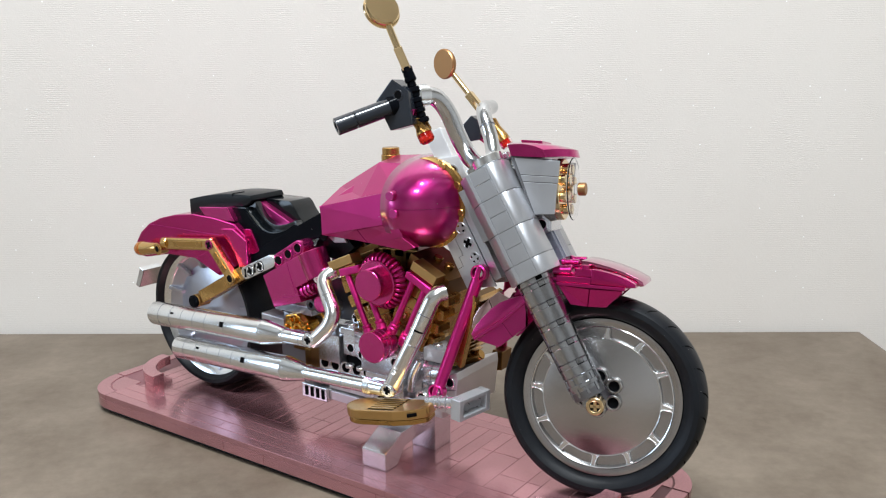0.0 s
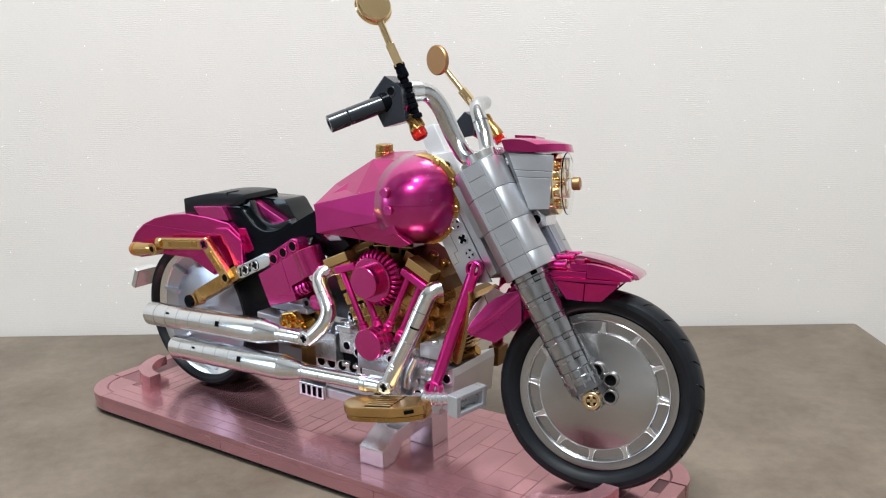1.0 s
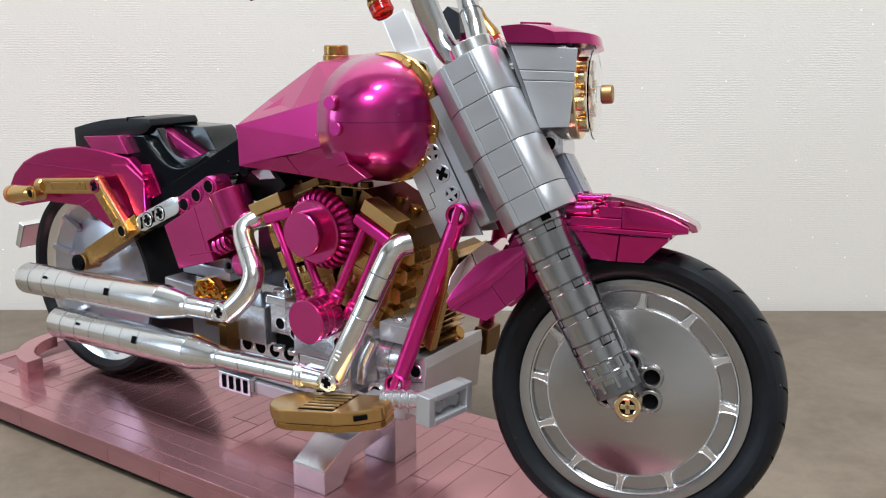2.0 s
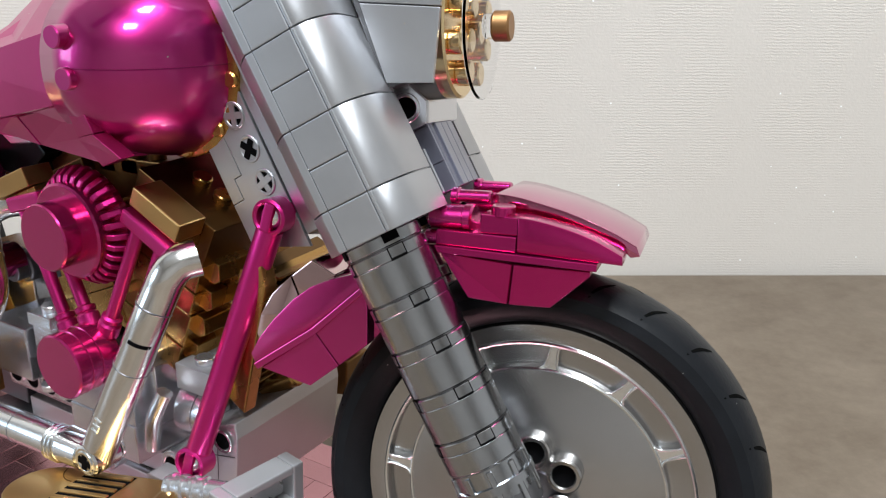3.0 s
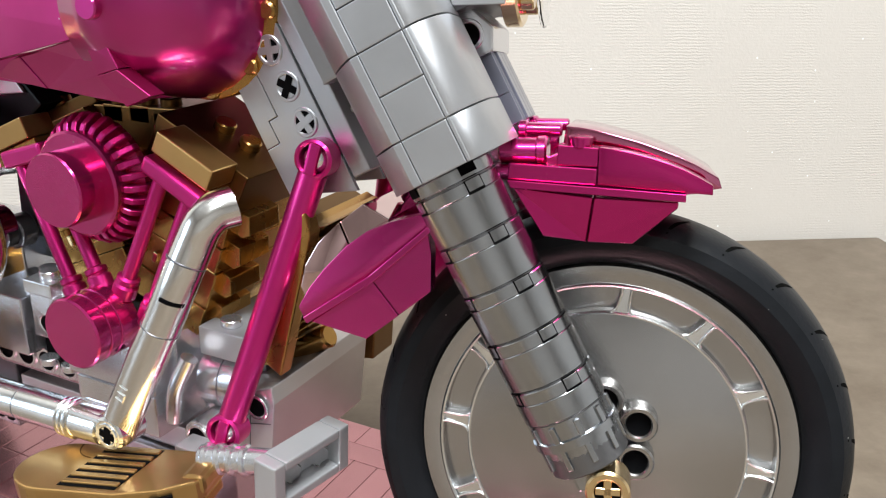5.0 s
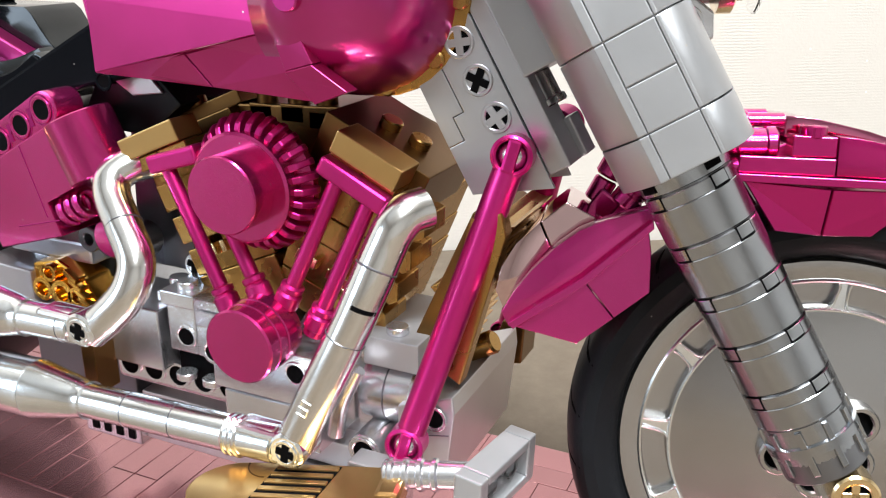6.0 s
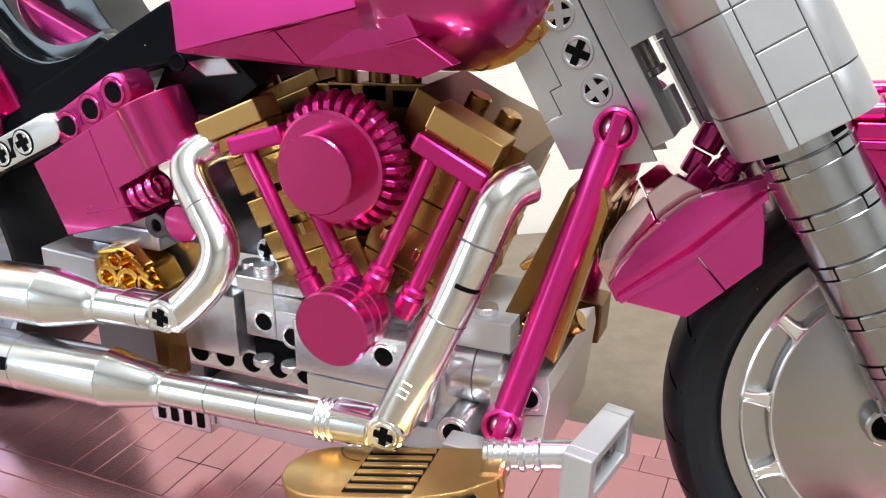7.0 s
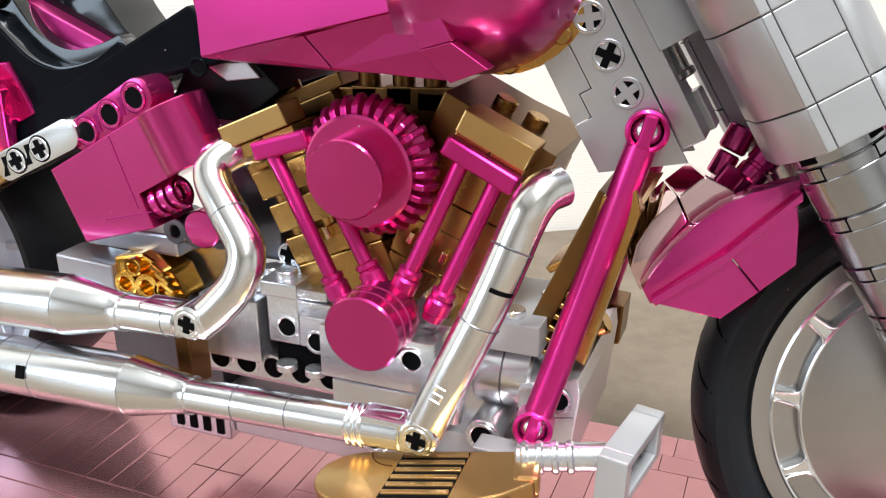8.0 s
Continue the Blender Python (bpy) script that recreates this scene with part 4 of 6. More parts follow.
part("hinge_clip", join(rod(2.4, (-17.2, 6.0, 61.0), (-12.9, 6.0, 63.9), 0.4, 24), rod(2.9, (-12.6, 6.0, 64.1), (-8.0, 6.0, 67.2), 0.5, 24), box((5.0, 5.5, 5.0), at(-15.6, 4.6, 59.8, 0, -24), 0.8, 3)), PINK_GLOSS, hinge, "", FRONT)
seat_of[0] = FENDER
part("rear_web", prism([(-44.8, 46.6), (-44.8, 51.5), (-42.0, 55.2), (-37.6, 58.4), (-31.8, 60.6), (-31.8, 55.4), (-38, 50)], -8.0, 8.0, I4, 0.25, smooth=True), PINK_WALL_REFLECTION, fender, "magenta slope paled with a painted wall reflection", FRONT)
part("rear_web", prism([(-31.5, 60.6), (-25.6, 62.2), (-21.8, 57.4), (-24, 54), (-31.5, 55.4)], -8.0, 8.0, I4, 0.25), PINK_WALL_REFLECTION, fender, "magenta slope paled with a painted wall reflection", FRONT)

# --- handlebar
seat_of[0] = BAR
bar = part("handlebar", sweep([(-8.5, -3, 121.5), (-9.0, -9, 122.0), (-9.0, -15, 126.5), (-7.6, -20, 136), (-5.8, -24, 147), (-5.6, -28.5, 154), (-7.6, -33, 157), (-9.5, -38, 157.2)], 4.1, 28, 8), BAR_CHROME, bike, "chrome handlebar with black grips and gold mirrors", FRONT)
part("bar_half", sweep([(-8.5, 3, 121), (-7.4, 8, 125), (-7.0, 12.5, 133), (-7.0, 15, 141), (-7.6, 19, 147.4), (-8.6, 25, 150.2), (-9.5, 36, 151)], 3.7, 28, 8), BAR_CHROME, bar, "", FRONT)
for p, q in (((-6.3, -22.6, 143.5), (-6.2, -22.8, 144.1)), ((-7.0, 14.6, 139.5), (-7.0, 14.8, 140.3))):
    part("bar_joint", rod(3.9, p, q, 0.1, 28), GUNMETAL, bar, "", FRONT)
part("bar_clamp", join(rod(4.2, (-8.5, -4.5, 119), (-8.5, -4.5, 124), 0.5), rod(4.2, (-8.5, 4.5, 119), (-8.5, 4.5, 124), 0.5)), CHROME, bar, "", FRONT)
for sgn, s_off in ((-1, 0.0), (1, -4.0)):
    F2 = FRONT @ Matrix.Diagonal((1, -sgn, 1, 1)) @ Matrix.Translation((0, 0, 0) if sgn < 0 else (-10.5, 0, -11.0))
    GR = F2 @ at(-12.5, -41.5, 158)
    if sgn < 0:
        part("bar_end", rod(5.0, (-7.6, -33.4, 157.0), (-10.4, -39.5, 158.2), 0.6, 12), CHROME, bar, "", F2)
    shell = [(-23.6, 148.0), (-12.6, 145.6), (-8.0, 159.6), (-13.0, 167.6), (-24.4, 162.6)] if sgn < 0 else [(-20.6, 152.0), (-13.0, 150.0), (-9.4, 159.0), (-12.6, 163.6), (-20.8, 160.6)]
    part("switch_box", prism(shell, -48.4, -38.6, I4, 0.5), BLACK_BLUE, bar, "black switch box", F2)
    side_hole(-13.2, 160.0, -48.4, bar, BLACK_BLUE, 1.9, False, F2, name="switch_hole")
    part("switch_wedge", prism([(-17.5, 154), (-9.5, 151.5), (-13, 147.5)], -46.5, -41.5, I4, 0.3), PINK, bar, "", F2)
    for k in range(11 if sgn < 0 else 0):
        part("stalk_rib", rod(2.5 - 0.5 * (k % 2) + 0.3 * ((k * 7) % 3 == 0), (-10.6 + 0.36 * k, -41.0 - 0.2 * k, 145.5 + 2.25 * k), (-10.3 + 0.36 * k, -41.2 - 0.2 * k, 147.8 + 2.25 * k), 0.4, 20), BLACK, bar, "", F2)
    grip_a, grip_b = Vector((-17.5, -45.5, 157.5)), Vector((-38.6, -64.4, 157.5))
    d = (grip_b - grip_a)
    if sgn < 0:
        part("grip", rod(3.9, grip_a, grip_a + d * 0.68, 0.3, 32), BLACK_BLUE, bar, "glossy black grip", F2)
        part("grip_cap", join(ring(2.3, 3.9, grip_a + d * 0.69, grip_b, 32), tint(rod(2.4, grip_a + d * 0.7, grip_a + d * 0.93, 0.1, 20), 0)), BLACK_BLUE, bar, "", F2)
        part("grip_collar", rod(4.6, grip_a - d * 0.02, grip_a + d * 0.12, 0.3, 28), BLACK, bar, "", F2)
    base_p = Vector((-6.8, -43.2, 169.6)) if sgn < 0 else Vector((-16.0, -39, 151.0))
    mid_p = Vector((-6.2, -44.5, 179.6)) if sgn < 0 else Vector((-19.6, -39.0, 164))
    top_p = Vector((-5.4, -45.5, 191.4)) if sgn < 0 else Vector((-23.4, -39.0, 178))
    F3 = FRONT @ Matrix.Diagonal((1, -sgn, 1, 1))
    part("mirror_joint", rod(2.2, base_p + Vector((0, 0.5, -6)), base_p, 0.4, 20), BLACK, bar, "", F3)
    blade = mat_to(base_p - (mid_p - base_p) * 0.05, mid_p)
    L = (mid_p - base_p).length
    part("mirror_fork", join(span(-1.9, 1.9, -2.1, -0.8, 0, L, blade, 0.3), span(-1.9, 1.9, 0.8, 2.1, 0, L, blade, 0.3), span(-1.9, 1.9, -1, 1, L * 0.55, L, blade, 0.3)), GOLD_BRIGHT, bar, "", F3)
    part("mirror_stalk", rod(1.55, mid_p - (mid_p - base_p) * 0.1, top_p, 0.2, 20), GOLD_BRIGHT, bar, "", F3)
    face = mat_to(top_p + (top_p - mid_p).normalized() * 5.5, top_p + (top_p - mid_p).normalized() * 5.5 + (Vector((0.80, -0.50, 0.05)) if sgn < 0 else Vector((-0.35, 0.93, 0.1))))
    part("mirror", lathe([(0, -1.6), (6.2, -1.6), (7.4, -1.0), (7.9, 0.0), (7.9, 1.0), (7.3, 1.7), (0, 1.7)], face, 40), GOLD_BRIGHT if sgn < 0 else MIRROR_BRONZE, bar, "round gold mirror", F3)
    if sgn < 0:
        part("mirror_rim", lathe([(7.2, -1.5), (8.2, -1.4), (8.6, -0.5), (8.2, 0.2), (7.4, 0.2)], face @ at(0.6, 0, -1.2), 40), GOLD_BRIGHT, bar, "", F3)
    hold = F3
    c = Vector((-13.2, -40.5, 147.0)) if sgn < 0 else Vector((-12.6, -36, 145))
    e = c + (Vector((0.6, -0.5, -6.0)) if sgn < 0 else Vector((2.2, 0, -12.5)))
    part("signal_holder", lathe([(r, h * (e - c).length / 7.6) for r, h in ((2.2, 0), (2.8, 0.4), (2.5, 3.0), (3.2, 5.8), (3.4, 6.2), (3.4, 7.7), (0, 7.7))], mat_to(c, e), 24), GOLD, bar, "gold lamp holder", hold)
    if sgn < 0:
        for y in (-2.6, 2.6):
            part("lamp_clip", prism([(-3.4, 2.5), (-1.0, 3.4), (1.6, 1.6), (2.2, -3.6), (0.8, -5.0), (0.2, -1.4), (-2.6, 0.6)], y - 0.7, y + 0.7, Matrix.Translation(c + Vector((1.2, 0, -1.0))), 0.3), GOLD, bar, "", hold)
    part("signal_lens", lathe([(3.0, 0), (3.5, 0.4), (3.5, 3.0), (2.8, 4.0), (0, 4.3)], mat_to(e, e + (e - c)), 24), RED, bar, "clear red signal lens", hold)


# --- fuel tank
seat_of[0] = TANK
def loft(sections, smooth, caps=True):
    bm = bmesh.new()
    rings = [[bm.verts.new((x, y, z)) for y, z in sec] for x, sec in sections]
    for p, q in zip(rings, rings[1:]):
        n = len(p)
        for i in range(n):
            f = bm.faces.new((p[i], p[(i + 1) % n], q[(i + 1) % n], q[i]))
            f.smooth = smooth
    if caps:
        bm.faces.new(list(reversed(rings[0])))
        bm.faces.new(rings[-1])
    bmesh.ops.recalc_face_normals(bm, faces=bm.faces)
    return bm


def super_section(w, z0, z1, n, k=2.6, zc=None):
    zc = (z0 + z1) / 2 if zc is None else zc
    out = []
    for i in range(n):
        a = 2 * math.pi * i / n
        c, s = math.cos(a), math.sin(a)
        y = w * math.copysign(abs(c) ** (2 / k), c)
        h = (z1 - zc) if s > 0 else (zc - z0)
        out.append((y, zc + h * math.copysign(abs(s) ** (2 / k), s)))
    return out


dome_sections = [(-107.0, super_section(32.2, 105.0, 151.0, 64, 2.25, 128))]
for i in range(23):
    a = radians(90 * i / 22)
    sc = max(math.cos(a), 0.02) ** 0.84
    dome_sections.append((-100.2 + 22.6 * math.sin(a), [(y * sc, 128 + (z - 128) * sc) for y, z in super_section(32.6, 104.6, 151.4, 64, 2.25, 128)]))
tank = part("fuel_tank", loft(dome_sections, True), PINK_DOME, bike, "glossy magenta teardrop fuel tank of smooth panels")
TA = [(0, 134.0), (12, 132.6), (26.6, 124.4), (26.6, 109.0), (15, 106), (0, 106)]
TB = [(0, 149.6), (14, 147.4), (27.0, 131.4), (27.0, 115.6), (20, 106.5), (0, 105)]
TC = [(0, 151.4), (17, 148.4), (30.6, 137.4), (31.2, 121.4), (25, 107.6), (0, 104.4)]
for i, name in ((0, "top_panel"), (1, "upper_panel"), (2, "side_panel"), (3, "lower_panel"), (4, "bottom_panel")):
    for sgn in (-1, 1):
        bm = bmesh.new()
        strips = [(-149.4, TA), (-123.0, TB), (-100.0, TC)]
        if name == "side_panel":
            strips = [(-149.4, TA), (-100.0, TC)]
        cols = []
        for x, sec in strips:
            (y0, z0), (y1, z1) = sec[i], sec[i + 1]
            cols.append([bm.verts.new((x, sgn * y0, z0)), bm.verts.new((x, sgn * y1, z1)), bm.verts.new((x, sgn * max(y1 - 3, 0), 128 + (z1 - 128) * 0.88)), bm.verts.new((x, sgn * max(y0 - 3, 0), 128 + (z0 - 128) * 0.88))])
        for p, q in zip(cols, cols[1:]):
            for k in range(4):
                bm.faces.new((p[k], p[(k + 1) % 4], q[(k + 1) % 4], q[k]))
        bm.faces.new(cols[0])
        bm.faces.new(cols[-1])
        bmesh.ops.remove_doubles(bm, verts=bm.verts, dist=0.01)
        bmesh.ops.recalc_face_normals(bm, faces=bm.faces)
        bmesh.ops.bevel(bm, geom=[e for e in bm.edges if len(e.link_faces) == 2 and e.calc_face_angle(0) > radians(30)], offset=0.18, segments=1, affect="EDGES")
        part(name, bm, PINK_TANK, tank)
for sgn in (-1, 1):
    part("tank_corner", prism([(-151.2, 124.2), (-148.6, 124.6), (-145.6, 108.6), (-148.4, 108.6)], 25.9 * sgn, 21.0 * sgn, I4, 0.4), PINK_GLOSS, tank)
    for facet, drop in (([(-146.5, 109.2), (-126.2, 114.4), (-121.6, 108.0)], 1.2), ([(-126.0, 114.4), (-99.4, 121.6), (-96.8, 114.2), (-97.6, 107.4), (-121.4, 108.0)], 1.4),
                        ([(-104.0, 120.2), (-99.2, 121.9), (-95.8, 115.1), (-102.0, 113.2)], 0.5), ([(-102.1, 113.0), (-96.0, 114.9), (-90.0, 110.2), (-97.2, 107.2)], 0.3)):
        bm = bmesh.new()
        side = [(x, (26.6 + 4.6 * (min(x, -99) + 149.4) / 49.4 - drop - 0.30 * max(0, 116 - z)) * sgn, z) for x, z in facet]
        outer = [bm.verts.new(p) for p in side]
        inner = [bm.verts.new((x, y - 3.4 * sgn, z)) for x, y, z in side]
        bm.faces.new(outer)
        bm.faces.new(list(reversed(inner)))
        for i in range(len(side)):
            j = (i + 1) % len(side)
            bm.faces.new((outer[j], outer[i], inner[i], inner[j]))
        bmesh.ops.recalc_face_normals(bm, faces=bm.faces)
        bmesh.ops.bevel(bm, geom=bm.edges[:], offset=0.12, segments=1, affect="EDGES")
        part("lower_wedge", bm, PINK_TANK, tank)
    for x, z in ((-100.4, 135.0), (-98.6, 126.6)):
        part("tank_stud", rod(2.45, (x, 29.0 * sgn, z), (x, 33.6 * sgn, z), 0.25, 20), PINK_DOME, tank)
part("dome_seam", loft([(-100.2 + 22.7 * math.sin(radians(90 * i / 22)), [(y * max(math.cos(radians(90 * i / 22)), 0.02) ** 0.84 * 1.004, 128.6 + dz) for y, dz in ((32.6, 0), (32.6, 0.26), (-32.6, 0.26), (-32.6, 0))]) for i in range(21)], False), PINK_SEAM, tank, "fine seam round the tank")
part("filler_neck", rod(4.6, (-127.6, 0, 145.0), (-127.6, 0, 149.8), 0.3), GOLD, tank)
part("filler_cap", rod(4.2, (-127.6, 0, 149.6), (-127.6, 0, 153.4), 0.4), GOLD, tank, "gold filler cap")
crest, inner_crest = [], []
for k in range(19):
    a = radians(106 - 204 * k / 18)
    crest.append((-95.5 + 19.8 * math.cos(a), 128.6 + 22.9 * math.copysign(abs(math.sin(a)) ** 0.92, math.sin(a))))
    inner_crest.append((-95.5 + 14.0 * math.cos(a), 128.6 + 17.0 * math.sin(a)))
nose = part("tank_nose", prism(crest + inner_crest[::-1], -11.4, 11.4, I4, 0.5, smooth=True), GOLD, bike, "antique gold crest down the front of the tank")
for k in (4, 7, 10, 13, 16):
    for sgn in (-1, 1):
        x, z = crest[k]
        part("crest_stud", rod(1.9, (x - 2.0, 10.6 * sgn, 128.6 + (z - 128.6) * 0.93), (x - 2.0, 12.2 * sgn, 128.6 + (z - 128.6) * 0.93), 0.4, 18), GOLD, nose)

# --- frame down tube with peg holes
seat_of[0] = I4
DT = Matrix(((0.864, 0, -0.503, -66.1), (0, 1, 0, -4.3), (0.503, 0, 0.864, 110.4), (0, 0, 0, 1)))   # x across, z along the tube
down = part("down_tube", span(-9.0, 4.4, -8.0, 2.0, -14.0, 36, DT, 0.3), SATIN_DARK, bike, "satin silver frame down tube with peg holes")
for y0, y1 in ((-8.7, -7.8), (1.8, 2.6)):
    part("side_plate", prism([(-11.8, -15.6), (4.7, -21.2), (4.7, -8), (4.7, 36), (-5.3, 36), (-5.3, -0.2), (-7.9, -0.2), (-7.9, -5.2), (-11.8, -5.2)], y0, y1, DT, 0.15), SATIN, down)
    part("side_plate", prism([(-11.8, -5.0), (-8.1, -5.0), (-8.1, 0.0), (-5.5, 0.0), (-5.5, 36), (-11.0, 36)], y0, y1, DT, 0.15), SATIN, down)
for k, cross in ((-12, True), (-4, True), (4, True), (12, True), (20, False)):
    side_hole(0.4, k, -8.7, down, SATIN, 2.5, cross, DT, 20 + 30 * (k % 3), light=k in (-4, 12))
part("front_rail", span(4.9, 9.6, -8.3, 0.5, -18.5, 36, DT, 0.35), SATIN, down, "satin front rail")
part("rail_foot", span(9.0, 11.0, -1.0, 5.0, -18.4, -10.0, DT, 0.4), SATIN, down)

# --- slanting struts, one on each side
seat_of[0] = BODY
for sgn in (1, -1):
    sa, sb = Vector((-61.0, -15.6 * sgn, 98.6)), Vector((-76.6, -29.6 * sgn, 40.4))
    strut = part("strut", sweep([sa.lerp(sb, t) for t in (0.05, 0.3, 0.6, 0.95)], 2.9, 24, 6), PINK_ROD, bike, "glossy magenta ball-ended strut")
    for p in (sa, sb):
        out = Vector((0.16, -0.98 * sgn, 0.1))
        fr = mat_to(p - out * 2.8, p + out)
        part("strut_eye", lathe([(2.95, 0), (2.95, 5.2), (3.4, 5.6), (3.95, 5.2), (3.95, 0.4), (3.6, 0)], fr, 32), PINK_ROD, strut)
        ball = bmesh.new()
        bmesh.ops.create_uvsphere(ball, u_segments=24, v_segments=16, radius=2.9)
        part("ball", finish(ball, Matrix.Translation(p), True), CHROME, strut, "chrome ball joint")
        part("ball_slot", box((2.5, 6.6, 1.6), fr @ at(0, 0, 5.3, 0, 0, -14), 0.6), PINK_ROD, strut)

# --- exhausts: the silencers hang a little lower at the rear
for z, x_end, x_start, x_cone in ((56.4, -271.0, -145.5, -179.5), (40.6, -251.0, -95.2, -164.5)):
    hang = Matrix.Translation((x_start, 0, z)) @ Matrix.Rotation(radians(-2.7), 4, "Y") @ Matrix.Translation((-x_start, 0, -z))
    seat_of[0] = BODY @ hang
    L1 = x_cone - x_end
    ex = part("silencer", lathe([(4.6, 1.2), (5.2, 0.0), (6.5, 0.2), (6.95, 1.0), (6.95, L1 - 0.1), (6.7, L1), (0, L1)], at(x_end, -41.5, z, 0, 90), 48), CHROME, bike, "polished chrome silencer with tapered front")
    part("cone", lathe([(0, L1 + 0.05), (6.75, L1 + 0.05), (6.95, L1 + 0.25), (4.5, L1 + 13.0), (4.4, L1 + 13.2), (4.4, L1 + 15.4), (0, L1 + 15.4)], at(x_end, -41.5, z, 0, 90), 48), CHROME, ex)
    part("pipe", lathe([(3.3, L1 + 15), (3.95, L1 + 15.3), (3.95, x_start - x_end - 4.2), (3.0, x_start - x_end - 4)], at(x_end, -41.5, z, 0, 90), 36), CHROME, ex)
    part("bore", lathe([(0, 1.6), (4.7, 1.6)], at(x_end, -41.5, z, 0, 90), 24), RECESS_SHADE, ex)
    for xx in [x_end + 10 * k for k in range(1, 6)] + [x_cone - 26]:
        part("joint", lathe([(6.9, 0), (6.99, 0.08), (6.99, 0.24), (6.9, 0.32)], at(xx, -41.5, z, 0, 90), 48), GUNMETAL, ex)
    part("slot", box((2.4, 0.8, 3.0), at(x_cone - 27.2, -48.0, z + 2.4, -21), 0.1), RECESS_SHADE, ex)
    part("slot", box((1.6, 0.8, 1.2), at(x_end + 22, -47.35, z + 3.7, -34), 0.1), RECESS_SHADE, ex)
    for xx in ([x_cone + 27] if z > 50 else [x_cone + 27, x_cone + 40]):
        part("pipe_joint", lathe([(3.9, 0), (4.02, 0.1), (4.02, 0.28), (3.9, 0.36)], at(xx, -41.5, z, 0, 90), 36), GUNMETAL, ex)
    if z < 50:
        for xx in (-110.8, -109.4, -108.0):
            part("pipe_ring", lathe([(3.8, 0), (4.3, 0.1), (4.5, 0.5), (4.3, 0.9), (3.8, 1.0)], at(xx, -41.5, z, 0, 90), 36), CHROME, ex)
    seat_of[0] = BODY
    joint = part("pipe_elbow", rod(3.8, (x_start, -37.5, z + 1.0), (x_start, -45.2, z + 1.0), 0.5, 36), CHROME, ex)
    part("elbow_sleeve", span(x_start - 13, x_start - 2, -44.4, -38.2, z - 3.0, z + 3.4, bevel=0.9), CHROME, ex)
    side_hole(x_start, z + 1.0, -45.2, ex, CHROME, 2.1, True, I4, 10, "elbow_axle")
rear_header = part("header_pipe", sweep([(-145.5, -41.5, 56.0), (-140.5, -40.5, 60.5), (-136.2, -38.5, 66.0), (-135.8, -36.0, 72.0), (-141.5, -32.5, 78.0), (-147.0, -29.0, 83.0), (-148.2, -26.5, 86.4), (-146.2, -23.0, 88.6), (-144.2, -18.5, 88.8), (-143.4, -12.0, 88.8)], 4.0, 32, 8), PIPE_CHROME, bike, "curved chrome header pipe")
part("pipe_seam", ring(3.6, 4.12, (-141.2, -32.6, 77.8), (-141.5, -32.4, 78.1), 32), GUNMETAL, rear_header)
front_header = part("header_pipe", sweep([(-95.2, -41.5, 42.0), (-92.3, -40.4, 49.0), (-88.6, -38.8, 57.6), (-84.8, -36.6, 66.8), (-81.6, -34.4, 75.6), (-79.4, -32.0, 82.6), (-78.0, -30.8, 86.2), (-76.4, -28.6, 88.6), (-74.2, -25.6, 89.4)], 4.0, 32, 8), PIPE_CHROME, bike, "curved chrome header pipe")
for p, q in (((-85.65, -37.1, 64.7), (-85.45, -37.0, 65.2)), ((-80.65, -33.5, 78.6), (-80.5, -33.3, 79.1))):
    part("pipe_seam", ring(3.6, 4.12, p, q, 32), GUNMETAL, front_header)
pipe_dir = Vector((0.37, 0.16, 0.91)).normalized()
pipe_across = Vector((0, 1, 0)).cross(pipe_dir).normalized()
pipe_in = pipe_dir.cross(pipe_across)
mark_frame = Matrix((pipe_across, pipe_in, pipe_dir)).transposed().to_4x4()
for du, dv, wide, tall in ((0, 1.5, 2.0, 0.3), (0, 0, 2.0, 0.3), (0, -1.5, 2.0, 0.3), (-0.9, 0.75, 0.3, 1.5), (0.9, -0.75, 0.3, 1.5)):
    mark = Vector((-91.4, -40.1, 51.2)) + pipe_across * du + pipe_dir * dv - pipe_in * (3.9 if du == 0 else 3.85)
    part("pipe_mark", box((wide, 0.5, tall), Matrix.Translation(mark) @ mark_frame, 0.08, 1), CHROME, front_header, "small raised moulding mark")
slot_m = mat_to((-83.1, -35.5, 71.6), (-82.75, -35.3, 72.6))
part("pipe_slot", lathe([(3.6, 0), (4.06, 0), (4.06, 0.9), (3.6, 0.9)], slot_m @ Matrix.Rotation(radians(150), 4, "Z"), 24, 170), RECESS_SHADE, front_header)


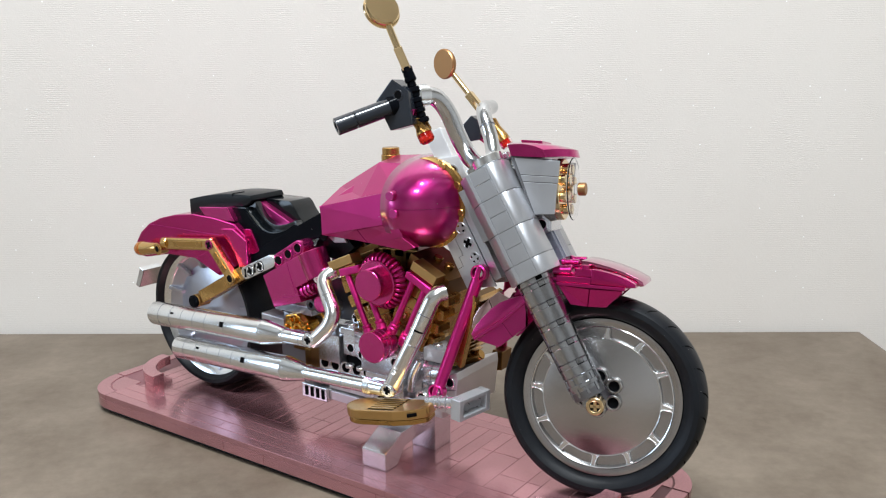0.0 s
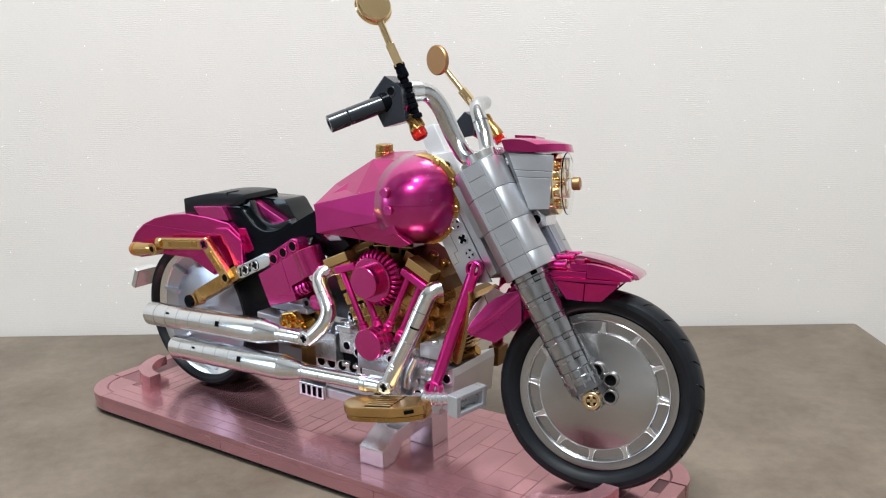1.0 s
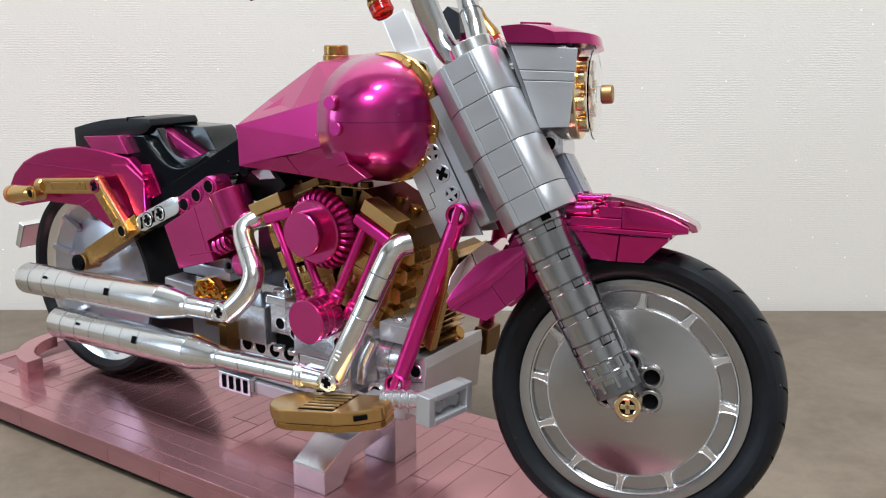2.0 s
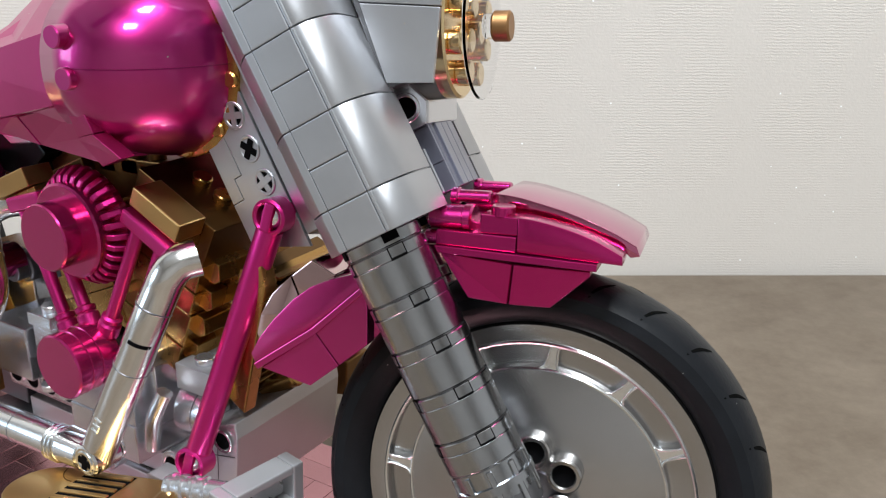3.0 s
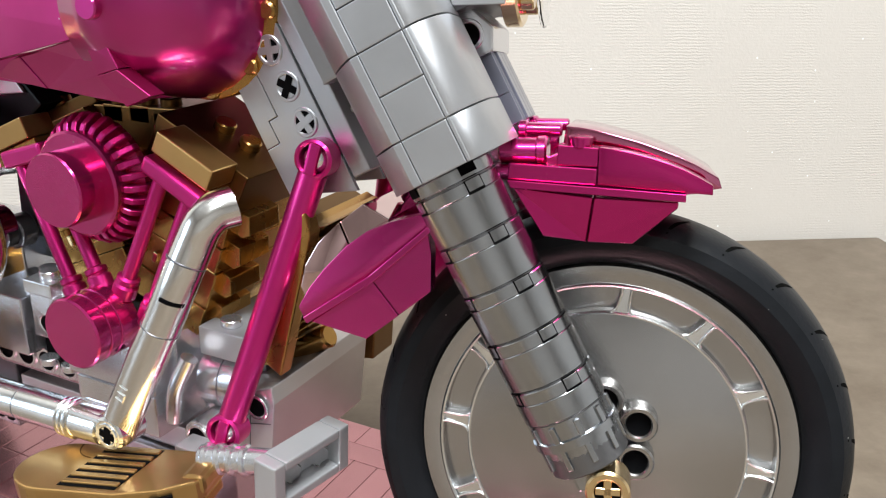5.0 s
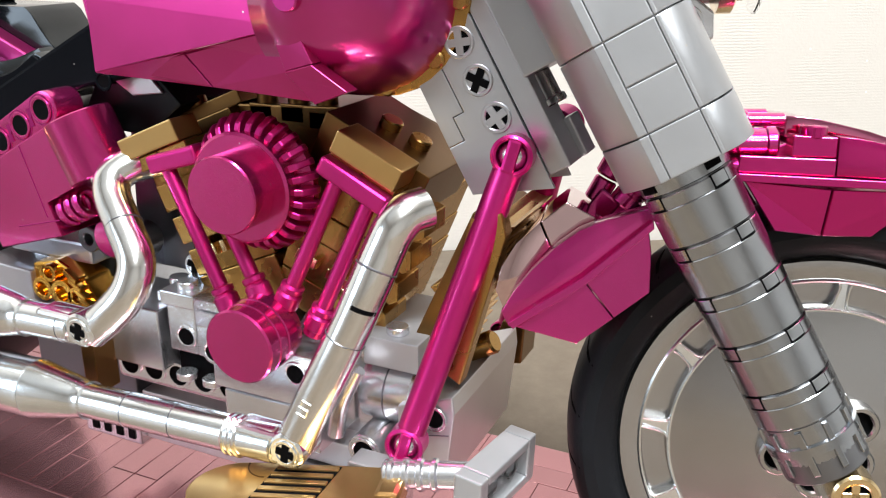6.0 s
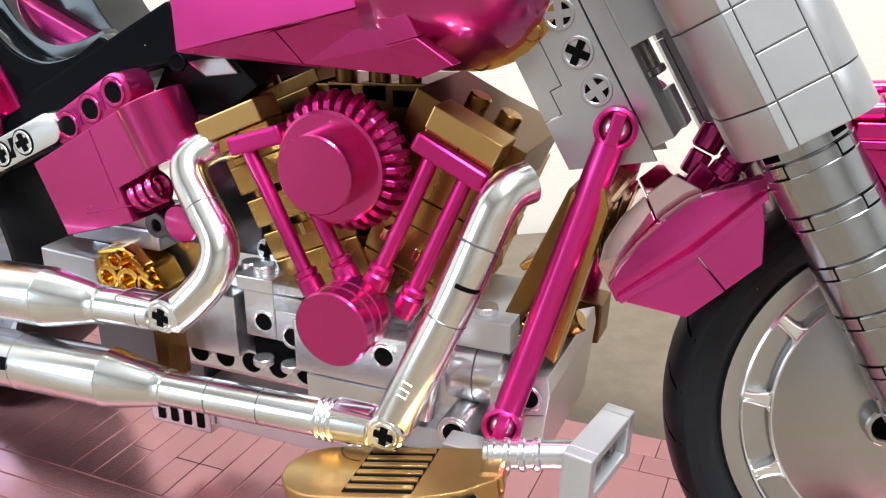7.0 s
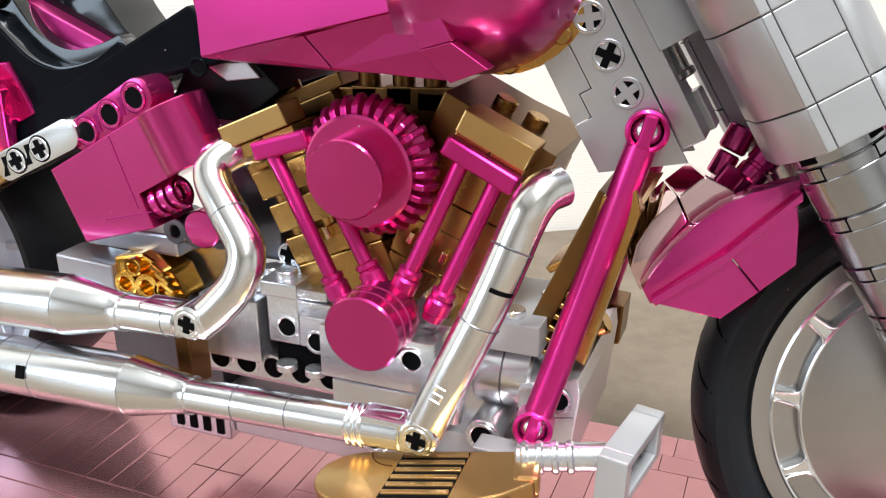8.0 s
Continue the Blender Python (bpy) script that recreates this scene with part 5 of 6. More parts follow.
# --- engine: two finned cylinders in a vee
def cylinder(foot, top, width, plates):
    """A stack of gold plates from foot to top, (x, z) each."""
    a, b = Vector((foot[0], 0, foot[1])), Vector((top[0], 0, top[1]))
    m = mat_to(a, b) 
    # x across the vee, y along the motorcycle's width
    z = (b - a).normalized()
    x = Vector((0, 1, 0)).cross(z).normalized()
    m = Matrix(((x.x, 0, z.x, a.x), (0, 1, 0, 0), (x.z, 0, z.z, a.z), (0, 0, 0, 1)))
    length = (b - a).length
    # the core's darkened gold holds the shade between the plates
    cyl = part("cylinder", span(-width / 2 + 2.5, width / 2 - 2.5, -12, 12, 0, length, m, 0.3), BRONZE_SHADED_GOLD, bike, "antique gold engine cylinder of stacked plates")
    rng = random.Random(int(-foot[0]))
    z0 = 0.4
    for k, (thick, back, ahead, dy, gap) in enumerate(plates):
        part("fin", span(-back, ahead, -dy, dy, z0, z0 + thick, m, 0.3), GOLD, cyl)
        if gap > 1:
            for u in (-back + 3.2, 0.0, ahead - 3.2):
                part("stud", rod(2.3, (u, -dy + 3.2, z0 + thick), (u, -dy + 3.2, z0 + thick + gap), 0.1, 18, m), GOLD, cyl)
        z0 += thick + gap
    for k in range(4):
        part("fin_block", prism([(ahead + 0.2, 3.6 + 8.2 * k), (ahead + 3.2, 3.6 + 8.2 * k), (ahead + 4.6, 5.4 + 8.2 * k), (ahead + 3.2, 9.2 + 8.2 * k), (ahead + 0.2, 9.2 + 8.2 * k)], -14.5, -4.0, m, 0.25), GOLD, cyl)
    return cyl, m, length


left_cyl, ML, LL = cylinder((-121, 57), (-137, 94), 22, ((9.6, 10.8, 12, 17.6, 0.15), (6.4, 11.5, 12, 17.0, 1.7), (6.4, 12.0, 12, 17.0, 1.7), (6.4, 13.0, 12, 16.6, 0.15), (3.2, 12.0, 12, 15.6, 0.15)))
right_cyl, MR, LR = cylinder((-105, 57), (-88.5, 97), 21, ((7.6, 11.2, 11.4, 17.2, 0.12), (9.6, 11.5, 11.5, 16.9, 0.12), (6.4, 11.3, 11.2, 17.1, 0.12), (9.6, 11.5, 11.0, 16.8, 1.6), (3.2, 10.5, 10.5, 16.0, 0.1)))
for x, z in ((-107, 72.6), (-103.4, 70.8), (-99.8, 69.0), (-96.2, 67.4)):
    part("lug", box((1.3, 2.2, 2.7), at(x, -17.6, z, 0, 24.5), 0.25), GOLD_BRIGHT, right_cyl)
for x, z in ((-129.2, 70.2), (-126.4, 71.4)):
    part("lug", box((1.3, 2.2, 2.7), at(x, -18.0, z, 0, -23), 0.25), GOLD_BRIGHT, left_cyl)
for cyl, cx, cz, ang, wide in ((right_cyl, -87.6, 94.9, 26.5, 15.0), (left_cyl, -138.0, 93.4, -23.0, 16.5)):
    m = at(cx, -12, cz, 0, ang)
    part("head_cap", span(-wide / 2, wide / 2, -13.6, -5.6, -0.4, 4.4, m, 0.35), GOLD_SATIN, cyl, "gold rocker cover")
    for x0, x1 in ((-wide / 2, -0.15), (0.15, wide / 2)):
        part("head_tile", span(x0, x1, -12.2, 10, -3.7, -0.6, m, 0.25), GOLD, cyl)
    if ang > 0:
        part("head_block", span(-14.5, 10.5, -5.4, 20, -8.4, 2.6, m, 0.3), BRONZE_SHADED_GOLD, cyl)
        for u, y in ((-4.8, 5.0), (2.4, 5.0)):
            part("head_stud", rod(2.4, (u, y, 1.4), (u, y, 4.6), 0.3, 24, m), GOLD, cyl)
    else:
        part("head_block", span(-14.5, 13.0, 0.0, 22, -3.6, 3.0, m, 0.3), BRONZE_SHADED_GOLD, cyl)
        part("head_block", span(-3.5, 14.5, 3.0, 22, 3.1, 6.2, m, 0.3), BRONZE_SHADED_GOLD, cyl)
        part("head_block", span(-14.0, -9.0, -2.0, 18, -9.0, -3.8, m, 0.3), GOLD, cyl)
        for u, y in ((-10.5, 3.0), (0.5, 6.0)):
            part("head_stud", rod(2.4, (u, y, 2.8), (u, y, 5.2 if u < -5 else 8.4), 0.3, 24, m), BRONZE_SHADED_GOLD, cyl)
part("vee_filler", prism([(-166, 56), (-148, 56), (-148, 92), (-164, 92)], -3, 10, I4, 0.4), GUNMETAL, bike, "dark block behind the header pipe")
# gold fillers; the shade of the vee is put into their colour
part("vee_filler", prism([(-150, 60), (-118, 58), (-122, 98), (-152, 98)], 0, 14, I4, 0.4), BRONZE_SHADED_GOLD, bike, "gold filler block behind the cylinders, darkened as in shade")
part("vee_filler", prism([(-122, 70), (-106, 68), (-100, 103), (-127, 101.5)], -9, 9, I4, 0.4), BRONZE_SHADED_GOLD, bike, "gold filler block between the cylinders, darkened as in shade")
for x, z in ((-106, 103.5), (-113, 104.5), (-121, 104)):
    part("top_knob", join(rod(2.4, (x, -6, z - 5), (x, -6, z + 1.2), 0.4, 18), span(x - 3, x + 3, -9, 6, z - 6, z - 2, bevel=0.3)), BRONZE_SHADED_GOLD, bike, "small dark gold knob")

# timing gear with its cover
gear = part("timing_gear", lathe([(0, 7.2), (10.9, 7.2), (11.5, 6.8), (11.6, 3.0), (10.5, 0.0), (0, 0)], at(-113.5, -21.6, 88.7, 90), 64), PINK, bike, "magenta bevel gear with round cover")
for k in range(30):
    m = at(-113.5, -21.6, 88.7, 90) @ Matrix.Rotation(2 * math.pi * k / 30, 4, "Z")
    part("tooth", prism([(9.5, -0.6), (12.6, -1.6), (14.6, 0.0), (14.7, 1.6), (13.0, 4.4), (11.3, 5.2)], -0.7, 0.7, m, 0.22, 1), PINK_ROD, gear)
part("gear_back", lathe([(0, -2.5), (10.6, -2.5), (13.4, -1.2), (13.2, 0.4), (9, 2.0)], at(-113.5, -21.6, 88.7, 90), 56), PINK, gear)
part("gear_cover", lathe([(0, 6.6), (7.7, 6.6), (8.0, 6.2), (8.0, 0.2), (0, 0.2)], at(-113.3, -28.6, 88.8, 90), 56), PINK, gear, "flat round magenta cover")
part("gear_shaft", rod(4, (-113.3, -22, 88.7), (-113.3, -8, 88.7)), GOLD, gear)

# push rods
rods = part("cam_cover", lathe([(0, 12.2), (7.6, 12.2), (8.0, 11.8), (8.0, 9.2), (7.7, 9.0), (7.7, 8.6), (8.0, 8.4), (8.0, 6.2), (7.7, 6.0), (7.7, 5.6), (8.0, 5.4), (8.0, 2.6), (7.4, 2.2), (7.4, 0), (0, 0)], at(-109.2, -26.8, 58.7, 90), 56), PINK, bike, "round magenta cam cover with push rods")
for ta, tb in (((-138.6, 90.0), (-125.6, 94.0)), ((-96.4, 95.4), (-82.4, 88.2))):
    a, b = Vector((ta[0], -24.5, ta[1])), Vector((tb[0], -24.5, tb[1]))
    d = (b - a)
    part("rod_bracket", box((d.length, 4.6, 4.0), Matrix.Translation((a + b) / 2) @ Matrix.Rotation(math.atan2(-d.z, d.x), 4, "Y"), 0.9, 3), PINK_ROD, rods)
for a, b in (((-134.8, 89.8), (-119.8, 61.5)), ((-125.5, 90.5), (-111.4, 65.5)), ((-93.2, 92.2), (-105.0, 65.2)), ((-86.6, 88.2), (-97.9, 61.5))):
    a, b = Vector((a[0], -24.5, a[1])), Vector((b[0], -27.0, b[1]))
    d = (b - a).normalized()
    part("push_rod", rod(1.65, a, b, 0.2, 24), PINK_ROD, rods)
    part("rod_socket", lathe([(1.7, 0), (2.5, 0.4), (2.5, 1.4), (2.2, 1.8), (2.7, 2.4), (2.7, 5.2), (2.2, 5.6), (2.2, 7.0), (0, 7.0)], mat_to(b - d * 4.4, b), 28), PINK_ROD, rods)

# --- crankcase
case = part("crankcase", join(span(-138.5, -97.0, -21.5, 16, 38.8, 55.0, bevel=0.3), span(-158, -80, -11, 14, 24, 50, bevel=0.3)), SILVER, bike, "silver brick-built crankcase with studs and peg holes")
part("case_block", span(-157.0, -141.6, -25.6, -8, 39.6, 55.0, bevel=0.35), SILVER, case)
part("case_block", span(-139.8, -132.0, -24.1, -8, 45.4, 56.8, bevel=0.3), SILVER, case)
part("case_block", span(-145.5, -126.5, -20.6, -6, 55.2, 57.6, bevel=0.3), SILVER, case)
part("case_block", span(-141.2, -131.8, -24.4, -6, 56.6, 60.1, bevel=0.3), SILVER, case)
part("case_block", span(-131.8, -99.0, -24.2, -8, 45.4, 53.0, bevel=0.3), SILVER, case)
part("case_block", span(-124.6, -98.0, -28.2, -8, 41.4, 53.6, bevel=0.2), SILVER, case)
part("case_block", span(-122.0, -98.0, -28.4, -8, 30.8, 41.2, bevel=0.3), SILVER, case)
part("case_block", span(-91.2, -78.6, -20.0, 6, 50.6, 57.3, bevel=0.3), CASE_MATTE, case)
part("case_block", prism([(-99, 53), (-97, 62), (-93, 60), (-93, 50), (-99, 48)], -16, 0, I4, 0.4), SILVER, case)
part("case_drum", rod(7.4, (-92.5, -14.0, 43.0), (-80.2, -14.0, 43.0), 0.5, 40), SILVER, case)
part("case_drum_band", ring(6.8, 7.55, (-86.6, -14.0, 43.0), (-86.2, -14.0, 43.0), 40), GUNMETAL, case)
part("case_wall", span(-97.6, -79.5, -12.0, 8, 29.0, 51.0, bevel=0.3), SILVER, case)
part("case_arm", sweep([(-95.2, -26, 35.5), (-93.6, -26, 44.0), (-90.5, -24.5, 51.5)], 2.0, 16, 6), SILVER, case)
part("chin", prism([(-81.7, 26.9), (-71.0, 26.9), (-69.0, 45.3), (-69.5, 49.2), (-81.7, 44.4)], -23.4, 15.0, I4, 0.35), SILVER_SOFT, case, "sloped silver chin plate")
for p, q in (((-76.5, 27.4), (-75.2, 46.4)), ((-81.4, 37.6), (-70.2, 40.2))):
    part("chin_seam", rod(0.13, (p[0], -23.45, p[1]), (q[0], -23.45, q[1]), 0.02, 6), GUNMETAL, case)
for sx, sy, sz in ((-136.4, -20.2, 60.1), (-144.0, -14.0, 57.6), (-85.1, -16.0, 57.3), (-79.8, -5.0, 57.3), (-135.6, -24.4, 38.8), (-128.2, -24.4, 38.8)):
    part("stud", stud(sx, sy, sz), SILVER, case)
for k in range(7):
    part("stud", stud(-150 + 8 * k * 0.88, -16.5, 41.0 if k < 4 else 38.9, 2.3, 1.7), SILVER, case)
beam = part("peg_beam", span(-161, -118, -20.4, -12, 31.6, 39.6, bevel=1.2), SILVER, case)
# thin dark plate on the wall, painted as the recess's shade
part("beam_gap_shade", span(-139.4, -124.8, -21.9, -21.4, 38.2, 45.2, bevel=0), RECESS_SHADE, case, "dark plate for the shade in a gap")
for k in range(6):
    bm = tint(lathe([(0, 0.2), (2.6, 0.2)], at(-156.4 + 7.4 * k, -20.4, 36.2, 90), 24), 0)
    merge(bm, tint(lathe([(2.6, 0), (2.6, 0.5), (3.3, 0.5), (3.3, 0)], at(-156.4 + 7.4 * k, -20.4, 36.2, 90), 24), 1))
    part("beam_hole", bm, [RECESS_SHADE, SILVER], case, "round peg hole")
for x, z, y, cr in ((-135.0, 49.4, -24.1, False), (-103.2, 49.0, -28.2, False), (-127.6, 47.0, -24.2, False), (-140.5, 62, -12, True), (-86.0, 33.0, -12.0, False), (-105.5, 33.5, -28.4, False), (-73.4, 43.6, -23.8, False)):
    side_hole(x, z, y, case, SILVER, 2.3, cr, I4, 15)
for x, z, y in ((-88.5, 32.9, -26.2), (-113.8, 26.4, -26.2)):
    part("case_boss", rod(3.9, (x, y, z), (x, y + 14, z), 0.3, 28), SILVER, case)
    side_hole(x, z, y, case, SILVER, 2.6, False)
part("case_wedge", prism([(-106.2, 57.0), (-100.2, 53.6), (-97.0, 58.6), (-103.0, 61.8)], -22.4, -14, I4, 0.3), SILVER, case)
part("sump", span(-157, -82, -17.5, 14, 20.5, 27.0, bevel=0.4), SILVER_SOFT, case)
grille = part("grille", span(-173.5, -155.2, -21.6, -6, 13.4, 21.4, bevel=0.4), SILVER, bike, "silver slotted grille brick")
for k in range(4):
    part("slot", span(-171.0 + 4.0 * k, -169.0 + 4.0 * k, -22.0, -21.2, 14.8, 20.2, bevel=0.1), RECESS_SHADE, grille)
part("belly", span(-176, -90, -9, 9, 20, 32, bevel=0.4), GUNMETAL, bike, "dark lower frame block")
part("lower_frame", span(-192, -159, -17, -6, 23.5, 44.0, bevel=0.5), GUNMETAL, bike, "dark lower frame behind the silencers")
part("lower_rail", span(-155, -92, -19.5, -9.5, 14.8, 20.0, bevel=0.4), SILVER_SOFT, bike, "pale silver lower frame rail")
part("rail_knob", rod(1.9, (-133, -19.6, 19.2), (-133, -17.0, 19.2), 0.5, 20), CLEAR, bike, "small clear knob")

# --- gearbox with gold gears
box_ = part("gearbox", span(-196, -158, -10, 12, 44, 62, bevel=0.5), SILVER, bike, "silver gearbox with gold gear parts")
part("gearbox_cover", prism([(-202, 57.2), (-184.5, 56.4), (-184.5, 47.4), (-202, 47)], -22, -12, I4, 0.6), SILVER_SOFT, box_)
seat_of[0] = BODY @ Matrix.Translation((-5.5, 0, -1.2))
part("gold_housing", prism([(-180, 50.5), (-179.4, 59.4), (-171, 61.4), (-162.5, 57.6), (-159.4, 51.4), (-164, 49)], -20.5, -12, I4, 0.8), GOLD_WARM, box_, "gold gear housing")
for x, z, r in ((-175.2, 53.6, 3.2), (-168.8, 53.4, 3.6), (-172.4, 58.2, 2.4), (-164.2, 53.2, 2.6)):
    part("gold_ring", ring(r * 0.55, r, (x, -19, z), (x, -22.6, z), 28), GOLD_WARM, box_)
for k in range(5):
    part("gold_claw", prism([(-166.5 + 1.2 * k, 60.5 - 2.1 * k), (-163.0 + 1.2 * k, 58.2 - 2.1 * k), (-163.6 + 1.2 * k, 56.8 - 2.1 * k), (-167.2 + 1.2 * k, 59.2 - 2.1 * k)], -22.8, -19, I4, 0.3), GOLD_WARM, box_)
seat_of[0] = BODY
part("gearbox_top", span(-196, -168, -17, -6, 59.0, 64.5, bevel=0.8), SILVER_BLUE, box_)
for x, z in ((-168.0, 66.0), (-162.2, 65.6), (-156.0, 66.2)):
    part("dark_gear", join(ring(1.5, 3.3, (x, -14, z), (x, -17.6, z), 20), rod(4.4, (x, -9, z), (x, -14.0, z), 0.4, 18)), GUNMETAL, box_)
part("exhaust_post", span(-160.2, -156.0, -32.0, -25, 33.0, 47.0, bevel=0.4), BRONZE_SHADED_GOLD, bike, "dark gold post behind the silencers")
part("exhaust_hanger", span(-174, -156, -26.0, -14, 42.5, 47, bevel=0.4), BRONZE_SHADED_GOLD, bike, "dark gold exhaust hanger")

# --- oil tank box
oil = part("oil_tank", prism([(-192.6, 81.4), (-164.6, 96.6), (-157.2, 84.0), (-168.0, 78.2), (-165.0, 70.4), (-185.4, 64.4)], -28.0, -13.0, I4, 0.3), PINK, bike, "magenta angular oil tank")
part("oil_lid", rod(7.9, (-161.4, -22.0, 98.0), (-155.2, -22.0, 85.0), 0.3, 40), PINK, oil)
for p0, p1 in (((-174.2, 91.0), (-168.6, 74.6)), ((-178.5, 70.9), (-165.0, 74.4))):
    a, b = Vector((p0[0], -28.0, p0[1])), Vector((p1[0], -28.0, p1[1]))
    part("panel_seam", rod(0.14, a, b, 0.02, 8), PINK_SEAM, oil)
oil_beam = part("oil_beam", lift_beam((-183.0, 90.2), (-166.4, 100.0), 3.9, -26.4, -18.4), PINK, oil)
for k, (x, z) in enumerate(((-181.6, 91.0), (-174.4, 95.4), (-167.2, 99.6))):
    side_hole(x, z, -26.5, oil_beam, PINK, 2.5, False, I4, 20)
    part("hole_groove", lathe([(3.25, 0.0), (3.25, 0.12), (3.55, 0.12), (3.55, 0.0)], at(x, -26.4, z, 90), 28), PINK_SEAM, oil_beam)
# darker magenta plates on the beam stand for the shade in its recesses
for x, z in ((-178.0, 93.2), (-170.8, 97.5)):
    part("beam_recess_shade", prism([(x - 1.2, z - 2.6), (x + 1.0, z - 1.8), (x + 0.3, z), (x + 1.2, z + 2.6), (x - 1.0, z + 1.8), (x - 0.3, z)], -26.6, -26.3, I4, 0), PINK_SEAM, oil_beam)
part("oil_spring", join(*[ring(2.0, 3.9, (-168.6 + 2.6 * k, -24, 74.2 + 1.3 * k), (-166.9 + 2.6 * k, -24, 75.0 + 1.3 * k), 24, I4, 0.5) for k in range(4)]), PINK_GLOSS, oil, "ribbed magenta filter")
part("oil_cap", rod(4.6, (-157.4, -14, 69.0), (-157.4, -21.5, 69.0), 0.3, 32), PINK, oil)

# --- frame, seat and rear
seat_of[0] = TAIL
frame_black = part("frame_rail", prism([(-212, 89.6), (-201, 93.2), (-154.6, 118.6), (-143.6, 107.6), (-158, 104), (-172, 98.8), (-195, 86.4), (-206, 80)], -18.4, 12.0, I4, 0.8), BLACK, bike, "black sloping frame rail")
part("rail_block", prism([(-160, 104), (-143, 107), (-137, 101), (-147, 93), (-166, 94)], -14, 14, I4, 0.6), BLACK_SATIN, frame_black)
part("rail_tile", prism([(-154.5, 106.0), (-144.0, 106.8), (-141.0, 103.4), (-149.0, 102.2)], -15.0, -13.9, I4, 0.3), SILVER_SOFT, frame_black, "pale silver tile")
side_hole(-153.4, 105.6, -18.5, frame_black, BLACK, 1.6, False)
part("rail_stud", rod(2.4, (-165, 0, 112), (-166, 0, 115), 0.3, 20), BLACK, frame_black)
pillion_top = []
for k in range(9):
    t = k / 8
    pillion_top.append((-252.0 + 49.0 * t, 117.0 + 6.4 * t + 1.9 * math.sin(math.pi * t)))
seat = part("pillion_pad", prism(pillion_top + [(-201.6, 120.8), (-206.0, 117.4), (-212, 115.6), (-218, 113.0), (-252.0, 108.0)], -15.0, 11.0, at(-4, 0, -1.0), 0.7, smooth=True), BLACK_SATIN, bike, "black pillion pad with softly curved top")
part("pad_seam", prism([(-216.4, 121.9), (-216.0, 121.9), (-216.0, 123.5), (-216.4, 123.5)], -15.3, -6, at(-4, 0, -1.0), 0), RECESS_SHADE, seat)
part("saddle_side", prism([(-214, 103), (-204.6, 104), (-199, 92), (-206, 88.4)], -18.8, -16, I4, 0.4), PINK_FENDER, bike, "magenta panel below the saddle")
seat_of[0] = I4
scoop_near = catmull([(-221.0, 0, 118.4), (-216.5, 0, 113.8), (-210.5, 0, 108.8), (-204.6, 0, 106.4), (-198.5, 0, 106.0), (-189.4, 0, 108.3), (-180.9, 0, 113.1)], 4)
scoop_mid = catmull([(-217.3, 0, 121.4), (-212.4, 0, 114.8), (-207.3, 0, 111.0), (-200.7, 0, 109.3), (-193.3, 0, 110.5), (-184.9, 0, 113.4)], 4)
saddle = part("saddle", prism([(-232.0, 117.6)] + [(p.x, p.z) for p in scoop_near] + [(-176.5, 111.0), (-196, 95), (-210, 86), (-220, 86.6)], -17.0, -12.5, I4, 0.3, smooth=True), SADDLE_BLACK, bike, "glossy black saddle with scooped sides")
# plate added in duller black so that the saddle's flat side stays dark
part("saddle_plate", prism([(-232.0, 117.2)] + [(p.x, p.z - 0.5) for p in scoop_near] + [(-177.2, 110.6), (-196, 95), (-210, 86), (-220, 86.6)], -17.8, -17.1, I4, 0.2), BLACK, saddle)
part("saddle_scoop", prism([(-232.0, 120.0)] + [(p.x, p.z) for p in scoop_mid] + [(-181.0, 110.0), (-200, 98), (-222, 90)], -12.4, -8.0, I4, 0.3, smooth=True), SADDLE_BLACK, saddle)
part("saddle_strip", prism([(-219.5, 121.4), (-211.6, 118.0), (-194.5, 110.8), (-192.5, 105.8), (-209.5, 104.8)], -7.9, -3.0, I4, 0.4), PINK_TANK, saddle, "magenta strip in the saddle")
part("saddle_back", prism([(-224, 122), (-198.6, 122.0), (-196.4, 120.4), (-194.0, 116.8), (-191.4, 113.5), (-186, 109), (-205, 103), (-224, 106)], -2.9, 14.0, I4, 0.3, smooth=True), SADDLE_BLACK, saddle)
seat_of[0] = TAIL
rear_fender = part("rear_fender", prism([(-297, 77.5), (-298.4, 86), (-293.5, 92.6), (-285.5, 98.8), (-275, 103.4), (-262, 106.8), (-246, 108.8), (-230, 108.4), (-214, 106.4), (-205.5, 100), (-203.4, 90), (-209.5, 84.4), (-228.0, 74.0), (-245.0, 82.0), (-270, 81.5), (-290.5, 77.0)], -22.0, 22.0, I4, 0.6), PINK_FENDER, bike, "magenta rear fender of stacked curved plates")
for z0, z1, x0, x1, y in ((98.4, 98.7, -285, -226, 22.0),):
    for sgn in (-1, 1):
        part("fender_plate", span(x0, x1, (y - 2.0) * sgn, (y + 0.3) * sgn, z0, z1, bevel=0.1), PINK_SEAM, rear_fender)
for sgn in (-1, 1):
    part("fender_wedge", prism([(-241.5, 113.4), (-219.0, 115.4), (-214.2, 107.6), (-236, 107.2)], 15.0 * sgn, 21.4 * sgn, I4, 0.4), PINK, rear_fender)
    part("fender_front", prism([(-222.5, 103.0), (-213.0, 103.8), (-203.6, 98.0), (-204.0, 84.0), (-209.6, 80.4), (-213.5, 90.4)], 20.0 * sgn, 23.6 * sgn, I4, 0.5), PINK_FENDER, rear_fender)
    part("fender_flap", prism([(-246, 82.5), (-228, 75.0), (-218.0, 84), (-232, 90)], 20.5 * sgn, 23.2 * sgn, I4, 0.4), PINK_FENDER, rear_fender)
part("number_flap", span(-2.0, 2.0, -7.5, 7.5, -7, 7, at(-317.5, 0, 56.5, 0, 24), 0.6), CHROME, bike, "grey tail flap")
seat_of[0] = I4


